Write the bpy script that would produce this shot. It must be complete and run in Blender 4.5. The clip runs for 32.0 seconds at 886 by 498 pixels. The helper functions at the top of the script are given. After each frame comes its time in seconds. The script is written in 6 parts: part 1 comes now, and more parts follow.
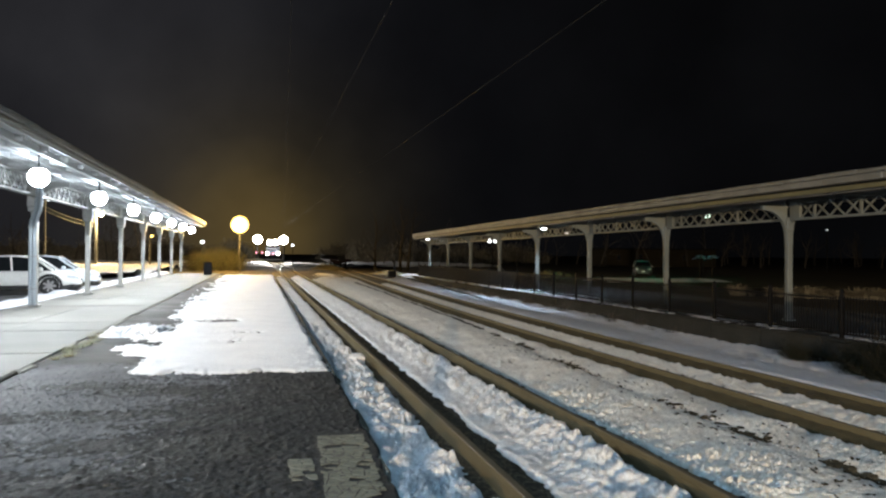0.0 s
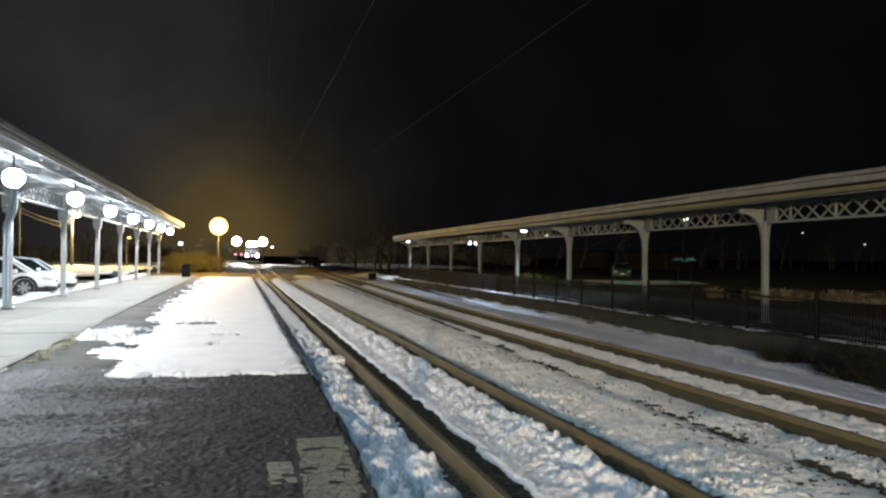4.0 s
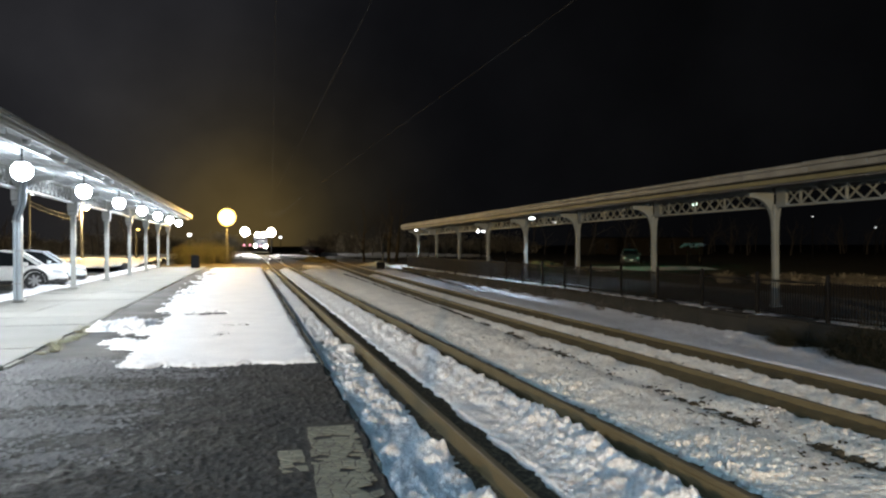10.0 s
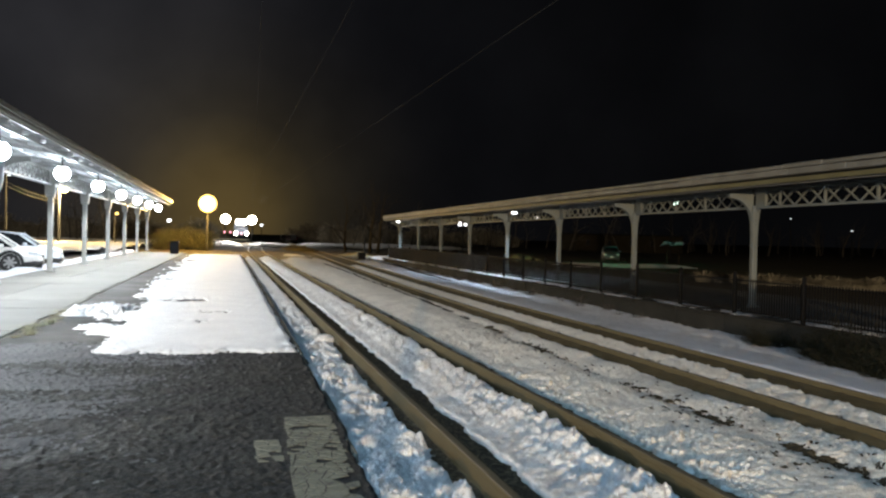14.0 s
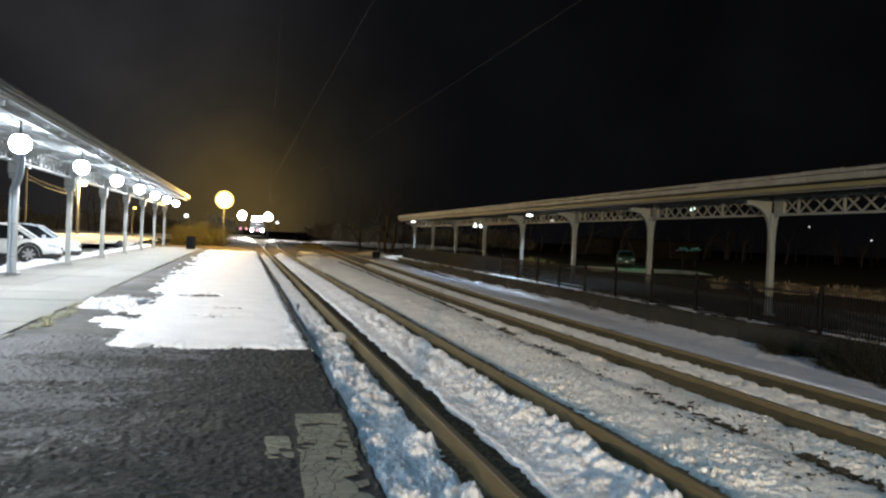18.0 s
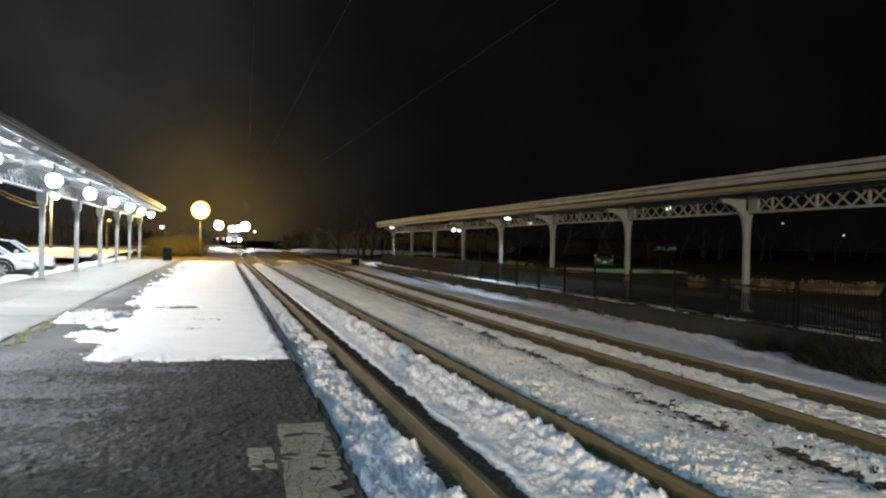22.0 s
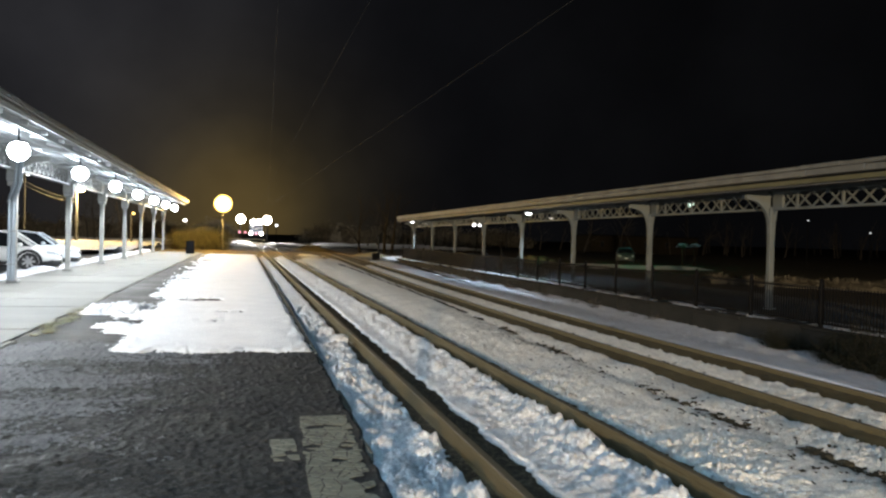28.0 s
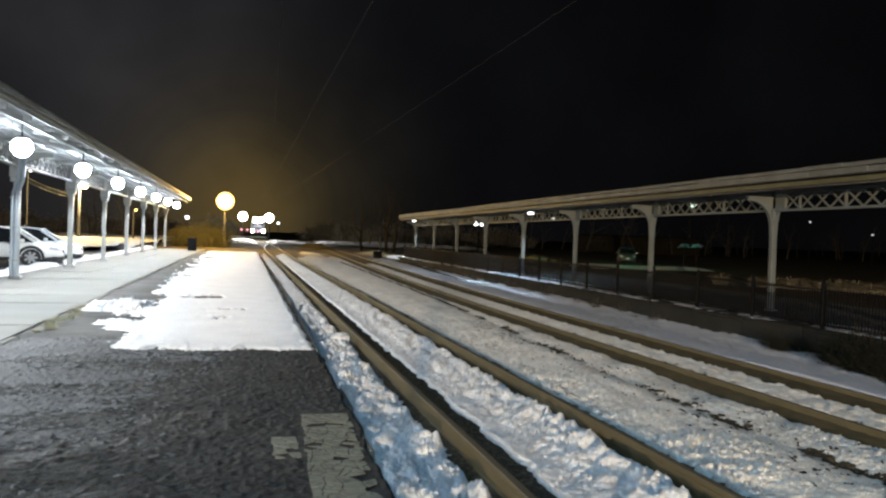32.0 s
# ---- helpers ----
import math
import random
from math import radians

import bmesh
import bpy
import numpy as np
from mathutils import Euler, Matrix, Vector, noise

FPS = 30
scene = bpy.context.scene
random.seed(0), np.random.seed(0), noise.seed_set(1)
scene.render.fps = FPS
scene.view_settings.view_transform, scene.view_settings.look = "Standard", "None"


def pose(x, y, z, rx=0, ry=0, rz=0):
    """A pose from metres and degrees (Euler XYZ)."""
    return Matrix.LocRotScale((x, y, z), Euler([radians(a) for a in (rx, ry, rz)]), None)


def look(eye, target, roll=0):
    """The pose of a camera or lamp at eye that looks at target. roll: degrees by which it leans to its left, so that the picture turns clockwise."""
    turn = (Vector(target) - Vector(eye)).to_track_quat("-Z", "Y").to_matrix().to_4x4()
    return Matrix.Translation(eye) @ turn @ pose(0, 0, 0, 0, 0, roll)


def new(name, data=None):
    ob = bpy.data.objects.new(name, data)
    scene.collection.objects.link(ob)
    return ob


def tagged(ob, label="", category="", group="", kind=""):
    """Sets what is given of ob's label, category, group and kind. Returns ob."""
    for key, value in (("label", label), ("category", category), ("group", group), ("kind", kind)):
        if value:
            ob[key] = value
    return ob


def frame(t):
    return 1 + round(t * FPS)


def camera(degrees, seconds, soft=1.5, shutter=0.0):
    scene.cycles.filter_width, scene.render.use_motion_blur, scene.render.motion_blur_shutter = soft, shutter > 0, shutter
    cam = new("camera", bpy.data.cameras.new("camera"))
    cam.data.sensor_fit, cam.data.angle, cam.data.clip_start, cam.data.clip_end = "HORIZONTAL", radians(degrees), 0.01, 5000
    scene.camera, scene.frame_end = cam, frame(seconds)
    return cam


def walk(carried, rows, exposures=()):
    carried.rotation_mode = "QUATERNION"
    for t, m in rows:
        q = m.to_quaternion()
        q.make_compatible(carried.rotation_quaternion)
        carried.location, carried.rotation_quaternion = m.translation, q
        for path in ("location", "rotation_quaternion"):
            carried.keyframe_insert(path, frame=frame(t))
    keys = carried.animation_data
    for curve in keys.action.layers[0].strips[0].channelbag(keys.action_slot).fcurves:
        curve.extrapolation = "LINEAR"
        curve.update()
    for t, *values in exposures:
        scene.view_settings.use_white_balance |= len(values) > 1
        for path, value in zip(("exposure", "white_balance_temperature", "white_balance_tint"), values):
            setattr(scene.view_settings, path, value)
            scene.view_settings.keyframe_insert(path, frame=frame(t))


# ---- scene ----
cam = camera(61.4, 32.0, soft=2.3)
PATH = [
    (0, (0.009, -0.049, 1.797), (0.485, 1.893, 1.812), 0.4),
    (0.5, (0.013, -0.045, 1.793), (0.493, 1.896, 1.807), -0.1),
    (1, (0.008, -0.052, 1.791), (0.498, 1.887, 1.805), 0.3),
    (1.5, (0.006, -0.055, 1.797), (0.504, 1.882, 1.813), 0.8),
    (2, (0.007, -0.06, 1.796), (0.53, 1.87, 1.812), 1.1),
    (2.5, (0.013, -0.049, 1.797), (0.549, 1.878, 1.813), 1.0),
    (3, (0.009, -0.056, 1.794), (0.549, 1.869, 1.813), 0.8),
    (3.5, (0.008, -0.057, 1.796), (0.536, 1.872, 1.816), 0.6),
    (5.5, (0.006, -0.05, 1.797), (0.538, 1.878, 1.82), 0.2),
    (6, (0.008, -0.046, 1.797), (0.534, 1.883, 1.819), 0.3),
    (6.5, (0.009, -0.032, 1.791), (0.531, 1.899, 1.806), 0.3),
    (7, (0.006, -0.028, 1.794), (0.521, 1.904, 1.802), -0.0),
    (7.5, (0.013, -0.031, 1.798), (0.523, 1.903, 1.806), -0.0),
    (8, (0.012, -0.04, 1.803), (0.52, 1.895, 1.818), 0.1),
    (8.5, (0.011, -0.038, 1.796), (0.515, 1.898, 1.822), 0.2),
    (9, (0.015, -0.037, 1.797), (0.517, 1.898, 1.824), 0.1),
    (9.5, (0.013, -0.027, 1.794), (0.516, 1.909, 1.82), 0.1),
    (10, (0.015, -0.022, 1.784), (0.521, 1.913, 1.774), -0.2),
    (10.5, (0.024, -0.019, 1.786), (0.532, 1.915, 1.76), -0.2),
    (11, (0.033, -0.008, 1.79), (0.561, 1.921, 1.756), 0.3),
    (11.5, (0.032, -0.003, 1.784), (0.597, 1.915, 1.736), 0.4),
    (12, (0.034, -0.006, 1.786), (0.611, 1.908, 1.728), 0.7),
    (12.5, (0.034, -0.002, 1.78), (0.604, 1.914, 1.717), 0.9),
    (13, (0.024, -0.014, 1.789), (0.591, 1.904, 1.734), 0.9),
    (13.5, (0.025, -0.016, 1.792), (0.585, 1.904, 1.758), 1.0),
    (14, (0.013, -0.013, 1.79), (0.567, 1.909, 1.76), 1.3),
    (14.5, (0.018, -0.014, 1.785), (0.567, 1.909, 1.759), 1.4),
    (16.5, (0.016, -0.012, 1.784), (0.54, 1.918, 1.758), 1.8),
    (17, (0.019, -0.008, 1.786), (0.537, 1.924, 1.759), 2.0),
    (17.5, (0.015, -0.007, 1.786), (0.53, 1.925, 1.757), 2.3),
    (18, (0.019, -0.005, 1.786), (0.535, 1.926, 1.757), 2.5),
    (18.5, (0.02, -0.008, 1.784), (0.547, 1.921, 1.754), 2.7),
    (19, (0.023, -0.006, 1.786), (0.565, 1.919, 1.756), 2.4),
    (19.5, (0.024, 0.005, 1.783), (0.569, 1.929, 1.751), 1.9),
    (20, (0.017, -0.005, 1.79), (0.573, 1.917, 1.766), 1.7),
    (20.5, (0.02, -0.01, 1.791), (0.585, 1.908, 1.774), 1.6),
    (21, (0.017, -0.009, 1.79), (0.588, 1.908, 1.775), 1.5),
    (21.5, (0.018, -0.011, 1.791), (0.587, 1.906, 1.777), 1.4),
    (22, (0.016, -0.002, 1.789), (0.586, 1.915, 1.775), 1.1),
    (22.5, (0.018, -0.006, 1.79), (0.591, 1.91, 1.774), 1.2),
    (23, (0.017, -0.005, 1.787), (0.591, 1.911, 1.768), 1.2),
    (23.5, (0.013, -0.008, 1.791), (0.566, 1.914, 1.773), 1.4),
    (24, (0.006, -0.007, 1.791), (0.547, 1.919, 1.773), 1.0),
    (24.5, (0.004, -0.004, 1.788), (0.537, 1.924, 1.768), 0.8),
    (25, (0.001, -0.009, 1.788), (0.527, 1.921, 1.766), 1.0),
    (25.5, (-0.001, -0.006, 1.787), (0.503, 1.929, 1.763), 0.9),
    (27.5, (-0.003, -0.01, 1.786), (0.514, 1.922, 1.764), 1.7),
    (28, (-0.003, -0.012, 1.788), (0.515, 1.919, 1.759), 1.5),
    (28.5, (-0.004, -0.003, 1.789), (0.514, 1.928, 1.742), 1.2),
    (29, (-0.003, -0.007, 1.787), (0.513, 1.925, 1.736), 1.1),
    (29.5, (0.0, 0.003, 1.784), (0.516, 1.934, 1.728), 1.0),
    (30, (-0.003, -0.003, 1.79), (0.513, 1.928, 1.733), 1.1),
    (30.5, (-0.003, -0.009, 1.792), (0.513, 1.922, 1.741), 1.2),
    (31, (-0.005, -0.012, 1.793), (0.51, 1.92, 1.751), 1.3),
    (31.5, (-0.008, -0.016, 1.79), (0.506, 1.917, 1.753), 1.4),
    (32, (-0.013, -0.014, 1.79), (0.501, 1.918, 1.758), 1.9),
]
walk(cam, [(t, look(eye, target, roll)) for t, eye, target, roll in PATH])

# ---- world and lights ----
world = bpy.data.worlds.new("night_sky")
scene.world = world
world.use_nodes = True
wn, wl = world.node_tree.nodes, world.node_tree.links
# a dark sky with a broad pale lobe painted in for the lamps' glare
sky_at = wn.new("ShaderNodeTexCoord")
sky_dot = wn.new("ShaderNodeVectorMath")
sky_dot.operation = "DOT_PRODUCT"
sky_dot.inputs[1].default_value = Vector((-0.24, 1.0, 0.22)).normalized()
sky_ramp = wn.new("ShaderNodeValToRGB")
sky_ramp.color_ramp.interpolation = "B_SPLINE"
els = sky_ramp.color_ramp.elements
for _ in range(3):
    els.new(0.5)
for e, (p, c) in zip(els, ((0.60, (0.0024, 0.0025, 0.0029)), (0.80, (0.0024, 0.0025, 0.0029)), (0.91, (0.0036, 0.0038, 0.0047)), (0.97, (0.0090, 0.0093, 0.0112)), (1.0, (0.0185, 0.0187, 0.0215)))):
    e.position, e.color = p, (*c, 1)
wl.new(sky_at.outputs["Generated"], sky_dot.inputs[0])
wl.new(sky_dot.outputs["Value"], sky_ramp.inputs["Fac"])
# orange lobe painted into the sky for the sodium lamp's lens halo
halo_dot = wn.new("ShaderNodeVectorMath")
halo_dot.operation = "DOT_PRODUCT"
halo_dot.inputs[1].default_value = Vector((-0.01, 1.0, 0.03)).normalized()
halo_ramp = wn.new("ShaderNodeValToRGB")
halo_ramp.color_ramp.interpolation = "B_SPLINE"
els = halo_ramp.color_ramp.elements
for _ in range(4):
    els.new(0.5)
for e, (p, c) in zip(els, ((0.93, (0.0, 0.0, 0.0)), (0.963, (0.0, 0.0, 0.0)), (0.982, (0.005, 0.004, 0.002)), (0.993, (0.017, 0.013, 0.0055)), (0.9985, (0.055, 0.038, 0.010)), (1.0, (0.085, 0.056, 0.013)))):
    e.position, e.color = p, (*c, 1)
halo_sum = wn.new("ShaderNodeVectorMath")
halo_sum.operation = "ADD"
wl.new(sky_at.outputs["Generated"], halo_dot.inputs[0])
wl.new(halo_dot.outputs["Value"], halo_ramp.inputs["Fac"])
wl.new(sky_ramp.outputs["Color"], halo_sum.inputs[0])
wl.new(halo_ramp.outputs["Color"], halo_sum.inputs[1])
# thin uneven cloud
cloud = wn.new("ShaderNodeTexNoise")
cloud.inputs["Scale"].default_value = 4.0
cloud.inputs["Detail"].default_value = 6.0
cloud_ramp = wn.new("ShaderNodeValToRGB")
cloud_ramp.color_ramp.elements[0].position, cloud_ramp.color_ramp.elements[0].color = 0.3, (0.62, 0.62, 0.64, 1)
cloud_ramp.color_ramp.elements[1].position, cloud_ramp.color_ramp.elements[1].color = 0.7, (1.4, 1.38, 1.36, 1)
cloud_mul = wn.new("ShaderNodeVectorMath")
cloud_mul.operation = "MULTIPLY"
wl.new(sky_at.outputs["Generated"], cloud.inputs["Vector"])
wl.new(cloud.outputs["Fac"], cloud_ramp.inputs["Fac"])
wl.new(halo_sum.outputs["Vector"], cloud_mul.inputs[0])
wl.new(cloud_ramp.outputs["Color"], cloud_mul.inputs[1])
wl.new(cloud_mul.outputs["Vector"], wn["Background"].inputs["Color"])
wn["Background"].inputs["Strength"].default_value = 1.0
scene.view_settings.exposure = 0.0

COOL = (0.88, 0.95, 1.0)
BLUE = (0.38, 0.68, 1.0)
WARM = (1.0, 0.735, 0.43)
SODIUM = (1.0, 0.62, 0.16)
TEAL = (0.05, 1.0, 0.56)


def point_light(name, loc, watts, colour, radius=0.15):
    lamp = bpy.data.lights.new(name, "POINT")
    lamp.energy, lamp.color, lamp.shadow_soft_size = watts, colour, radius
    ob = new(name, lamp)
    ob.location = loc
    return ob


def spot_light(name, loc, target, watts, colour, degrees, radius=0.2, blend=0.6):
    lamp = bpy.data.lights.new(name, "SPOT")
    lamp.energy, lamp.color, lamp.shadow_soft_size = watts, colour, radius
    lamp.spot_size, lamp.spot_blend = radians(degrees), blend
    ob = new(name, lamp)
    ob.matrix_world = look(loc, target)
    return ob


LEFT_X, LEFT_Z, LEFT_Y0, BAY_L = -6.8, 0.14, 25.5, 7.38
RIGHT_X, RIGHT_Z, RIGHT_Y0, BAY_R = 16.4, -0.22, 20.45, 7.41
LAMP_ROWS = range(-3, 7)
# rows below -1 are unseen, added at low power to fill the near ground
for i in LAMP_ROWS:
    spot_light("canopy_lamp_light", (LEFT_X + 1.28, LEFT_Y0 + BAY_L * i - 4.5, 3.30), (LEFT_X + 1.28, LEFT_Y0 + BAY_L * i - 4.5, 0), 1450 if i >= -1 else 260, COOL, 164, 0.12, 0.08)
# warm wall lamps added out of view, on a made-up building behind the camera
for y, z, watts in ((-11.0, 3.2, 350), (-3.0, 2.75, 60)):
    point_light("wall_fill_light", (-9.6, y, z), watts, WARM, 0.12)
# warm fill light added unseen far behind the camera, on a made-up pole
point_light("warm_fill_light", (-18.0, -62.0, 7.0), 355000, (1.0, 0.76, 0.475), 0.2)
# blue-white fill lamp added unseen behind the camera to colour the shadows
point_light("blue_fill_light", (-3.6, -14.0, 9.5), 21000, BLUE, 0.2)
point_light("sodium_lamp_light", (-2.1, 76.4, 4.5), 10500, SODIUM, 0.3)
spot_light("headlight_beam", (2.73, 168.5, 4.1), (2.2, 60.0, 0.0), 25000, (1.0, 0.95, 0.86), 9, 0.25)
for y in (39.5, 69.5):
    spot_light("far_canopy_lamp_light", (15.5, y, 3.05), (15.3, y, 0.0), 1300, (0.62, 0.82, 1.0), 150, 0.12, 0.2)
# teal lamps have no source in view; added to tint bush, trees and snow
point_light("teal_bush_light", (27.0, 64.4, 0.5), 42, TEAL, 0.12)
point_light("teal_tree_light", (43.8, 66.0, 3.5), 20, TEAL, 0.2)
point_light("teal_lamp_light", (38.0, 67.3, 2.2), 190, TEAL, 0.2)
point_light("mast_light", (2.0, 147.0, 4.6), 16000, (1.0, 0.95, 0.86), 0.4)
point_light("lot_lamp_light", (-16.1, 83.2, 5.3), 9500, (1.0, 0.74, 0.36), 0.25)

# ---- materials ----


def node_material(name):
    mat = bpy.data.materials.new(name)
    mat.use_nodes = True
    nt = mat.node_tree
    return mat, nt, nt.nodes["Principled BSDF"]


def ramp(nt, fac, stops):
    r = nt.nodes.new("ShaderNodeValToRGB")
    els = r.color_ramp.elements
    while len(els) < len(stops):
        els.new(0.5)
    for e, (p, c) in zip(els, stops):
        e.position = p
        e.color = (*c, 1) if len(c) == 3 else c
    nt.links.new(fac, r.inputs["Fac"])
    return r.outputs["Color"]


def coords(nt, scale=(1, 1, 1)):
    geo = nt.nodes.new("ShaderNodeNewGeometry")
    mp = nt.nodes.new("ShaderNodeMapping")
    mp.inputs["Scale"].default_value = scale
    nt.links.new(geo.outputs["Position"], mp.inputs["Vector"])
    return mp.outputs["Vector"]


def noise_node(nt, scale, detail=4.0, rough=0.55, vec=None, dist=0.0):
    n = nt.nodes.new("ShaderNodeTexNoise")
    n.inputs["Scale"].default_value = scale
    n.inputs["Detail"].default_value = detail
    n.inputs["Roughness"].default_value = rough
    n.inputs["Distortion"].default_value = dist
    nt.links.new(vec if vec is not None else coords(nt), n.inputs["Vector"])
    return n.outputs["Fac"]


def voronoi_node(nt, scale, out="Distance", vec=None):
    n = nt.nodes.new("ShaderNodeTexVoronoi")
    n.inputs["Scale"].default_value = scale
    nt.links.new(vec if vec is not None else coords(nt), n.inputs["Vector"])
    return n.outputs[out]


def mix(nt, fac, a, b, mode="MIX"):
    m = nt.nodes.new("ShaderNodeMix")
    m.data_type, m.blend_type = "RGBA", mode
    for sock, v in ((m.inputs["Factor"], fac), (m.inputs["A"], a), (m.inputs["B"], b)):
        if isinstance(v, (int, float)):
            sock.default_value = v
        elif isinstance(v, tuple):
            sock.default_value = (*v, 1)
        else:
            nt.links.new(v, sock)
    return m.outputs["Result"]


def bump(nt, bsdf, height, strength, distance, below=None):
    b = nt.nodes.new("ShaderNodeBump")
    b.inputs["Strength"].default_value = strength
    b.inputs["Distance"].default_value = distance
    nt.links.new(height, b.inputs["Height"])
    if below is not None:
        nt.links.new(below, b.inputs["Normal"])
    nt.links.new(b.outputs["Normal"], bsdf.inputs["Normal"])
    return b.outputs["Normal"]


def surface(name, dark, light, scale=6.0, rough=0.7, metal=0.0, bump_scale=60.0, bump_size=0.002, spots=0.0, spot_colour=(0.05, 0.04, 0.03), spec=0.5):
    """A surface with large blotches, fine grain, a little relief, and spots of wear."""
    mat, nt, p = node_material(name)
    a = noise_node(nt, scale * 0.25, 4)
    b = noise_node(nt, scale * 6, 5, 0.65)
    c = mix(nt, 0.45, ramp(nt, a, [(0.3, dark), (0.7, light)]), ramp(nt, b, [(0.3, dark), (0.7, light)]))
    if spots > 0:
        s = noise_node(nt, scale * 1.7, 6, 0.7)
        c = mix(nt, ramp(nt, s, [(1 - spots - 0.06, (0, 0, 0)), (1 - spots + 0.06, (1, 1, 1))]), c, spot_colour)
    nt.links.new(c, p.inputs["Base Color"])
    p.inputs["Metallic"].default_value = metal
    p.inputs["Specular IOR Level"].default_value = spec
    nt.links.new(ramp(nt, b, [(0.25, (rough * 0.8,) * 3), (0.75, (min(1, rough * 1.15),) * 3)]), p.inputs["Roughness"])
    bump(nt, p, noise_node(nt, bump_scale, 4, 0.6), 0.6, bump_size)
    return mat


def glow(name, colour, strength):
    mat, nt, p = node_material(name)
    p.inputs["Base Color"].default_value = (*[min(1, c) for c in colour], 1)
    p.inputs["Emission Color"].default_value = (*colour, 1)
    p.inputs["Emission Strength"].default_value = strength
    return mat


def snow_material(name, clean, grime, grain=1.0, dirt=0.0):
    mat, nt, p = node_material(name)
    a = noise_node(nt, 1.3, 5, 0.6)
    b = noise_node(nt, 22, 5, 0.7)
    c = mix(nt, 0.5, ramp(nt, a, [(0.32, grime), (0.62, clean)]), ramp(nt, b, [(0.28, grime), (0.6, clean)]))
    if dirt > 0:
        s = noise_node(nt, 9.0, 8, 0.75)
        c = mix(nt, ramp(nt, s, [(0.66 - dirt * 0.1, (0, 0, 0)), (0.78 - dirt * 0.1, (1, 1, 1))]), c, (0.10, 0.085, 0.065))
        f = noise_node(nt, 46, 4, 0.7)
        c = mix(nt, ramp(nt, f, [(0.54, (0, 0, 0)), (0.66, (0.6, 0.6, 0.6))]), c, tuple(v * 0.55 for v in grime))
    nt.links.new(c, p.inputs["Base Color"])
    p.inputs["Roughness"].default_value = 0.62
    p.inputs["Specular IOR Level"].default_value = 0.35
    n1 = bump(nt, p, noise_node(nt, 24, 5, 0.75), 1.0 * grain, 0.06)
    n2 = bump(nt, p, noise_node(nt, 62, 5, 0.75), 0.9 * grain, 0.022, n1)
    bump(nt, p, noise_node(nt, 150, 3, 0.6), 0.6 * grain, 0.008, n2)
    return mat


def asphalt_material(name, base, stone, wet, grain=26):
    mat, nt, p = node_material(name)
    big = noise_node(nt, 0.55, 5, 0.6, coords(nt, (1.0, 2.2, 1)))
    mid = noise_node(nt, 6, 5, 0.7)
    cell = noise_node(nt, grain, 4, 0.75)
    cell_d = voronoi_node(nt, 40, "Distance")
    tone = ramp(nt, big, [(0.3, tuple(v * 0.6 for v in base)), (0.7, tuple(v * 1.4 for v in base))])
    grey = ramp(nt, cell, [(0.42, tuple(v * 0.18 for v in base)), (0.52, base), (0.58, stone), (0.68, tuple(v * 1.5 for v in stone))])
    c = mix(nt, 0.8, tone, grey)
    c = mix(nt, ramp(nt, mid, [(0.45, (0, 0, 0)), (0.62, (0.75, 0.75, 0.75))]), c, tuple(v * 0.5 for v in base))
    nt.links.new(c, p.inputs["Base Color"])
    r = ramp(nt, big, [(0.38, (0.92 - wet,) * 3), (0.62, (0.92,) * 3)])
    nt.links.new(r, p.inputs["Roughness"])
    p.inputs["Specular IOR Level"].default_value = 0.5 if wet > 0 else 0.2
    n1 = bump(nt, p, mid, 0.35, 0.016)
    inv = ramp(nt, cell_d, [(0.0, (1, 1, 1)), (0.7, (0, 0, 0))])
    n2 = bump(nt, p, inv, 0.2, 0.012, n1)
    bump(nt, p, cell, 0.8, 0.4 / grain, n2)
    return mat


SNOW_PLATFORM = snow_material("snow_platform", (0.80, 0.80, 0.81), (0.66, 0.665, 0.685), 0.55)
SNOW_TRACK = snow_material("snow_track", (0.84, 0.84, 0.84), (0.52, 0.51, 0.51), 1.0, 0.4)
# warm lamplight is tinted into this snow's white
SNOW_FIELD = snow_material("snow_field", (0.81, 0.765, 0.69), (0.46, 0.43, 0.39), 0.75, 0.6)
# the bank's bluish dimness is tinted into this snow's white
SNOW_BANK = snow_material("snow_bank", (0.68, 0.70, 0.75), (0.43, 0.44, 0.48), 0.8, 0.3)
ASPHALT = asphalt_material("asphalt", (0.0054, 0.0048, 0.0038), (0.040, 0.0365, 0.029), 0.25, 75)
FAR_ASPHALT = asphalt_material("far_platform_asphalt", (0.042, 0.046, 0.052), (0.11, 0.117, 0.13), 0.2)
SAND = surface("tan_earth", (0.10, 0.082, 0.045), (0.24, 0.20, 0.12), 1.6, 0.95, 0, 30, 0.03, 0.2, (0.07, 0.055, 0.035), spec=0.1)
# rusty gravel, paler than BALLAST so it reads as lit by the lamps
RUSTY_LIT_BALLAST = surface("rusty_lit_ballast", (0.050, 0.039, 0.020), (0.125, 0.099, 0.055), 14, 0.95, 0, 55, 0.03, 0.3, (0.03, 0.024, 0.014), spec=0.08)
EDGE_CONCRETE = surface("broken_edge_concrete", (0.075, 0.068, 0.054), (0.21, 0.195, 0.155), 9, 0.9, 0, 70, 0.012, 0.35, (0.03, 0.027, 0.021), spec=0.15)
FROST = surface("frosted_asphalt", (0.045, 0.046, 0.048), (0.13, 0.132, 0.136), 5, 0.8, 0, 60, 0.012, 0.3, (0.03, 0.03, 0.03), spec=0.3)
LOT_ASPHALT = asphalt_material("lot_asphalt", (0.05, 0.05, 0.05), (0.12, 0.12, 0.12), 0.3)
# kept dark so gravel beside the platform rails reads as rail shade
BALLAST = asphalt_material("ballast", (0.058, 0.045, 0.027), (0.15, 0.118, 0.078), 0.0)
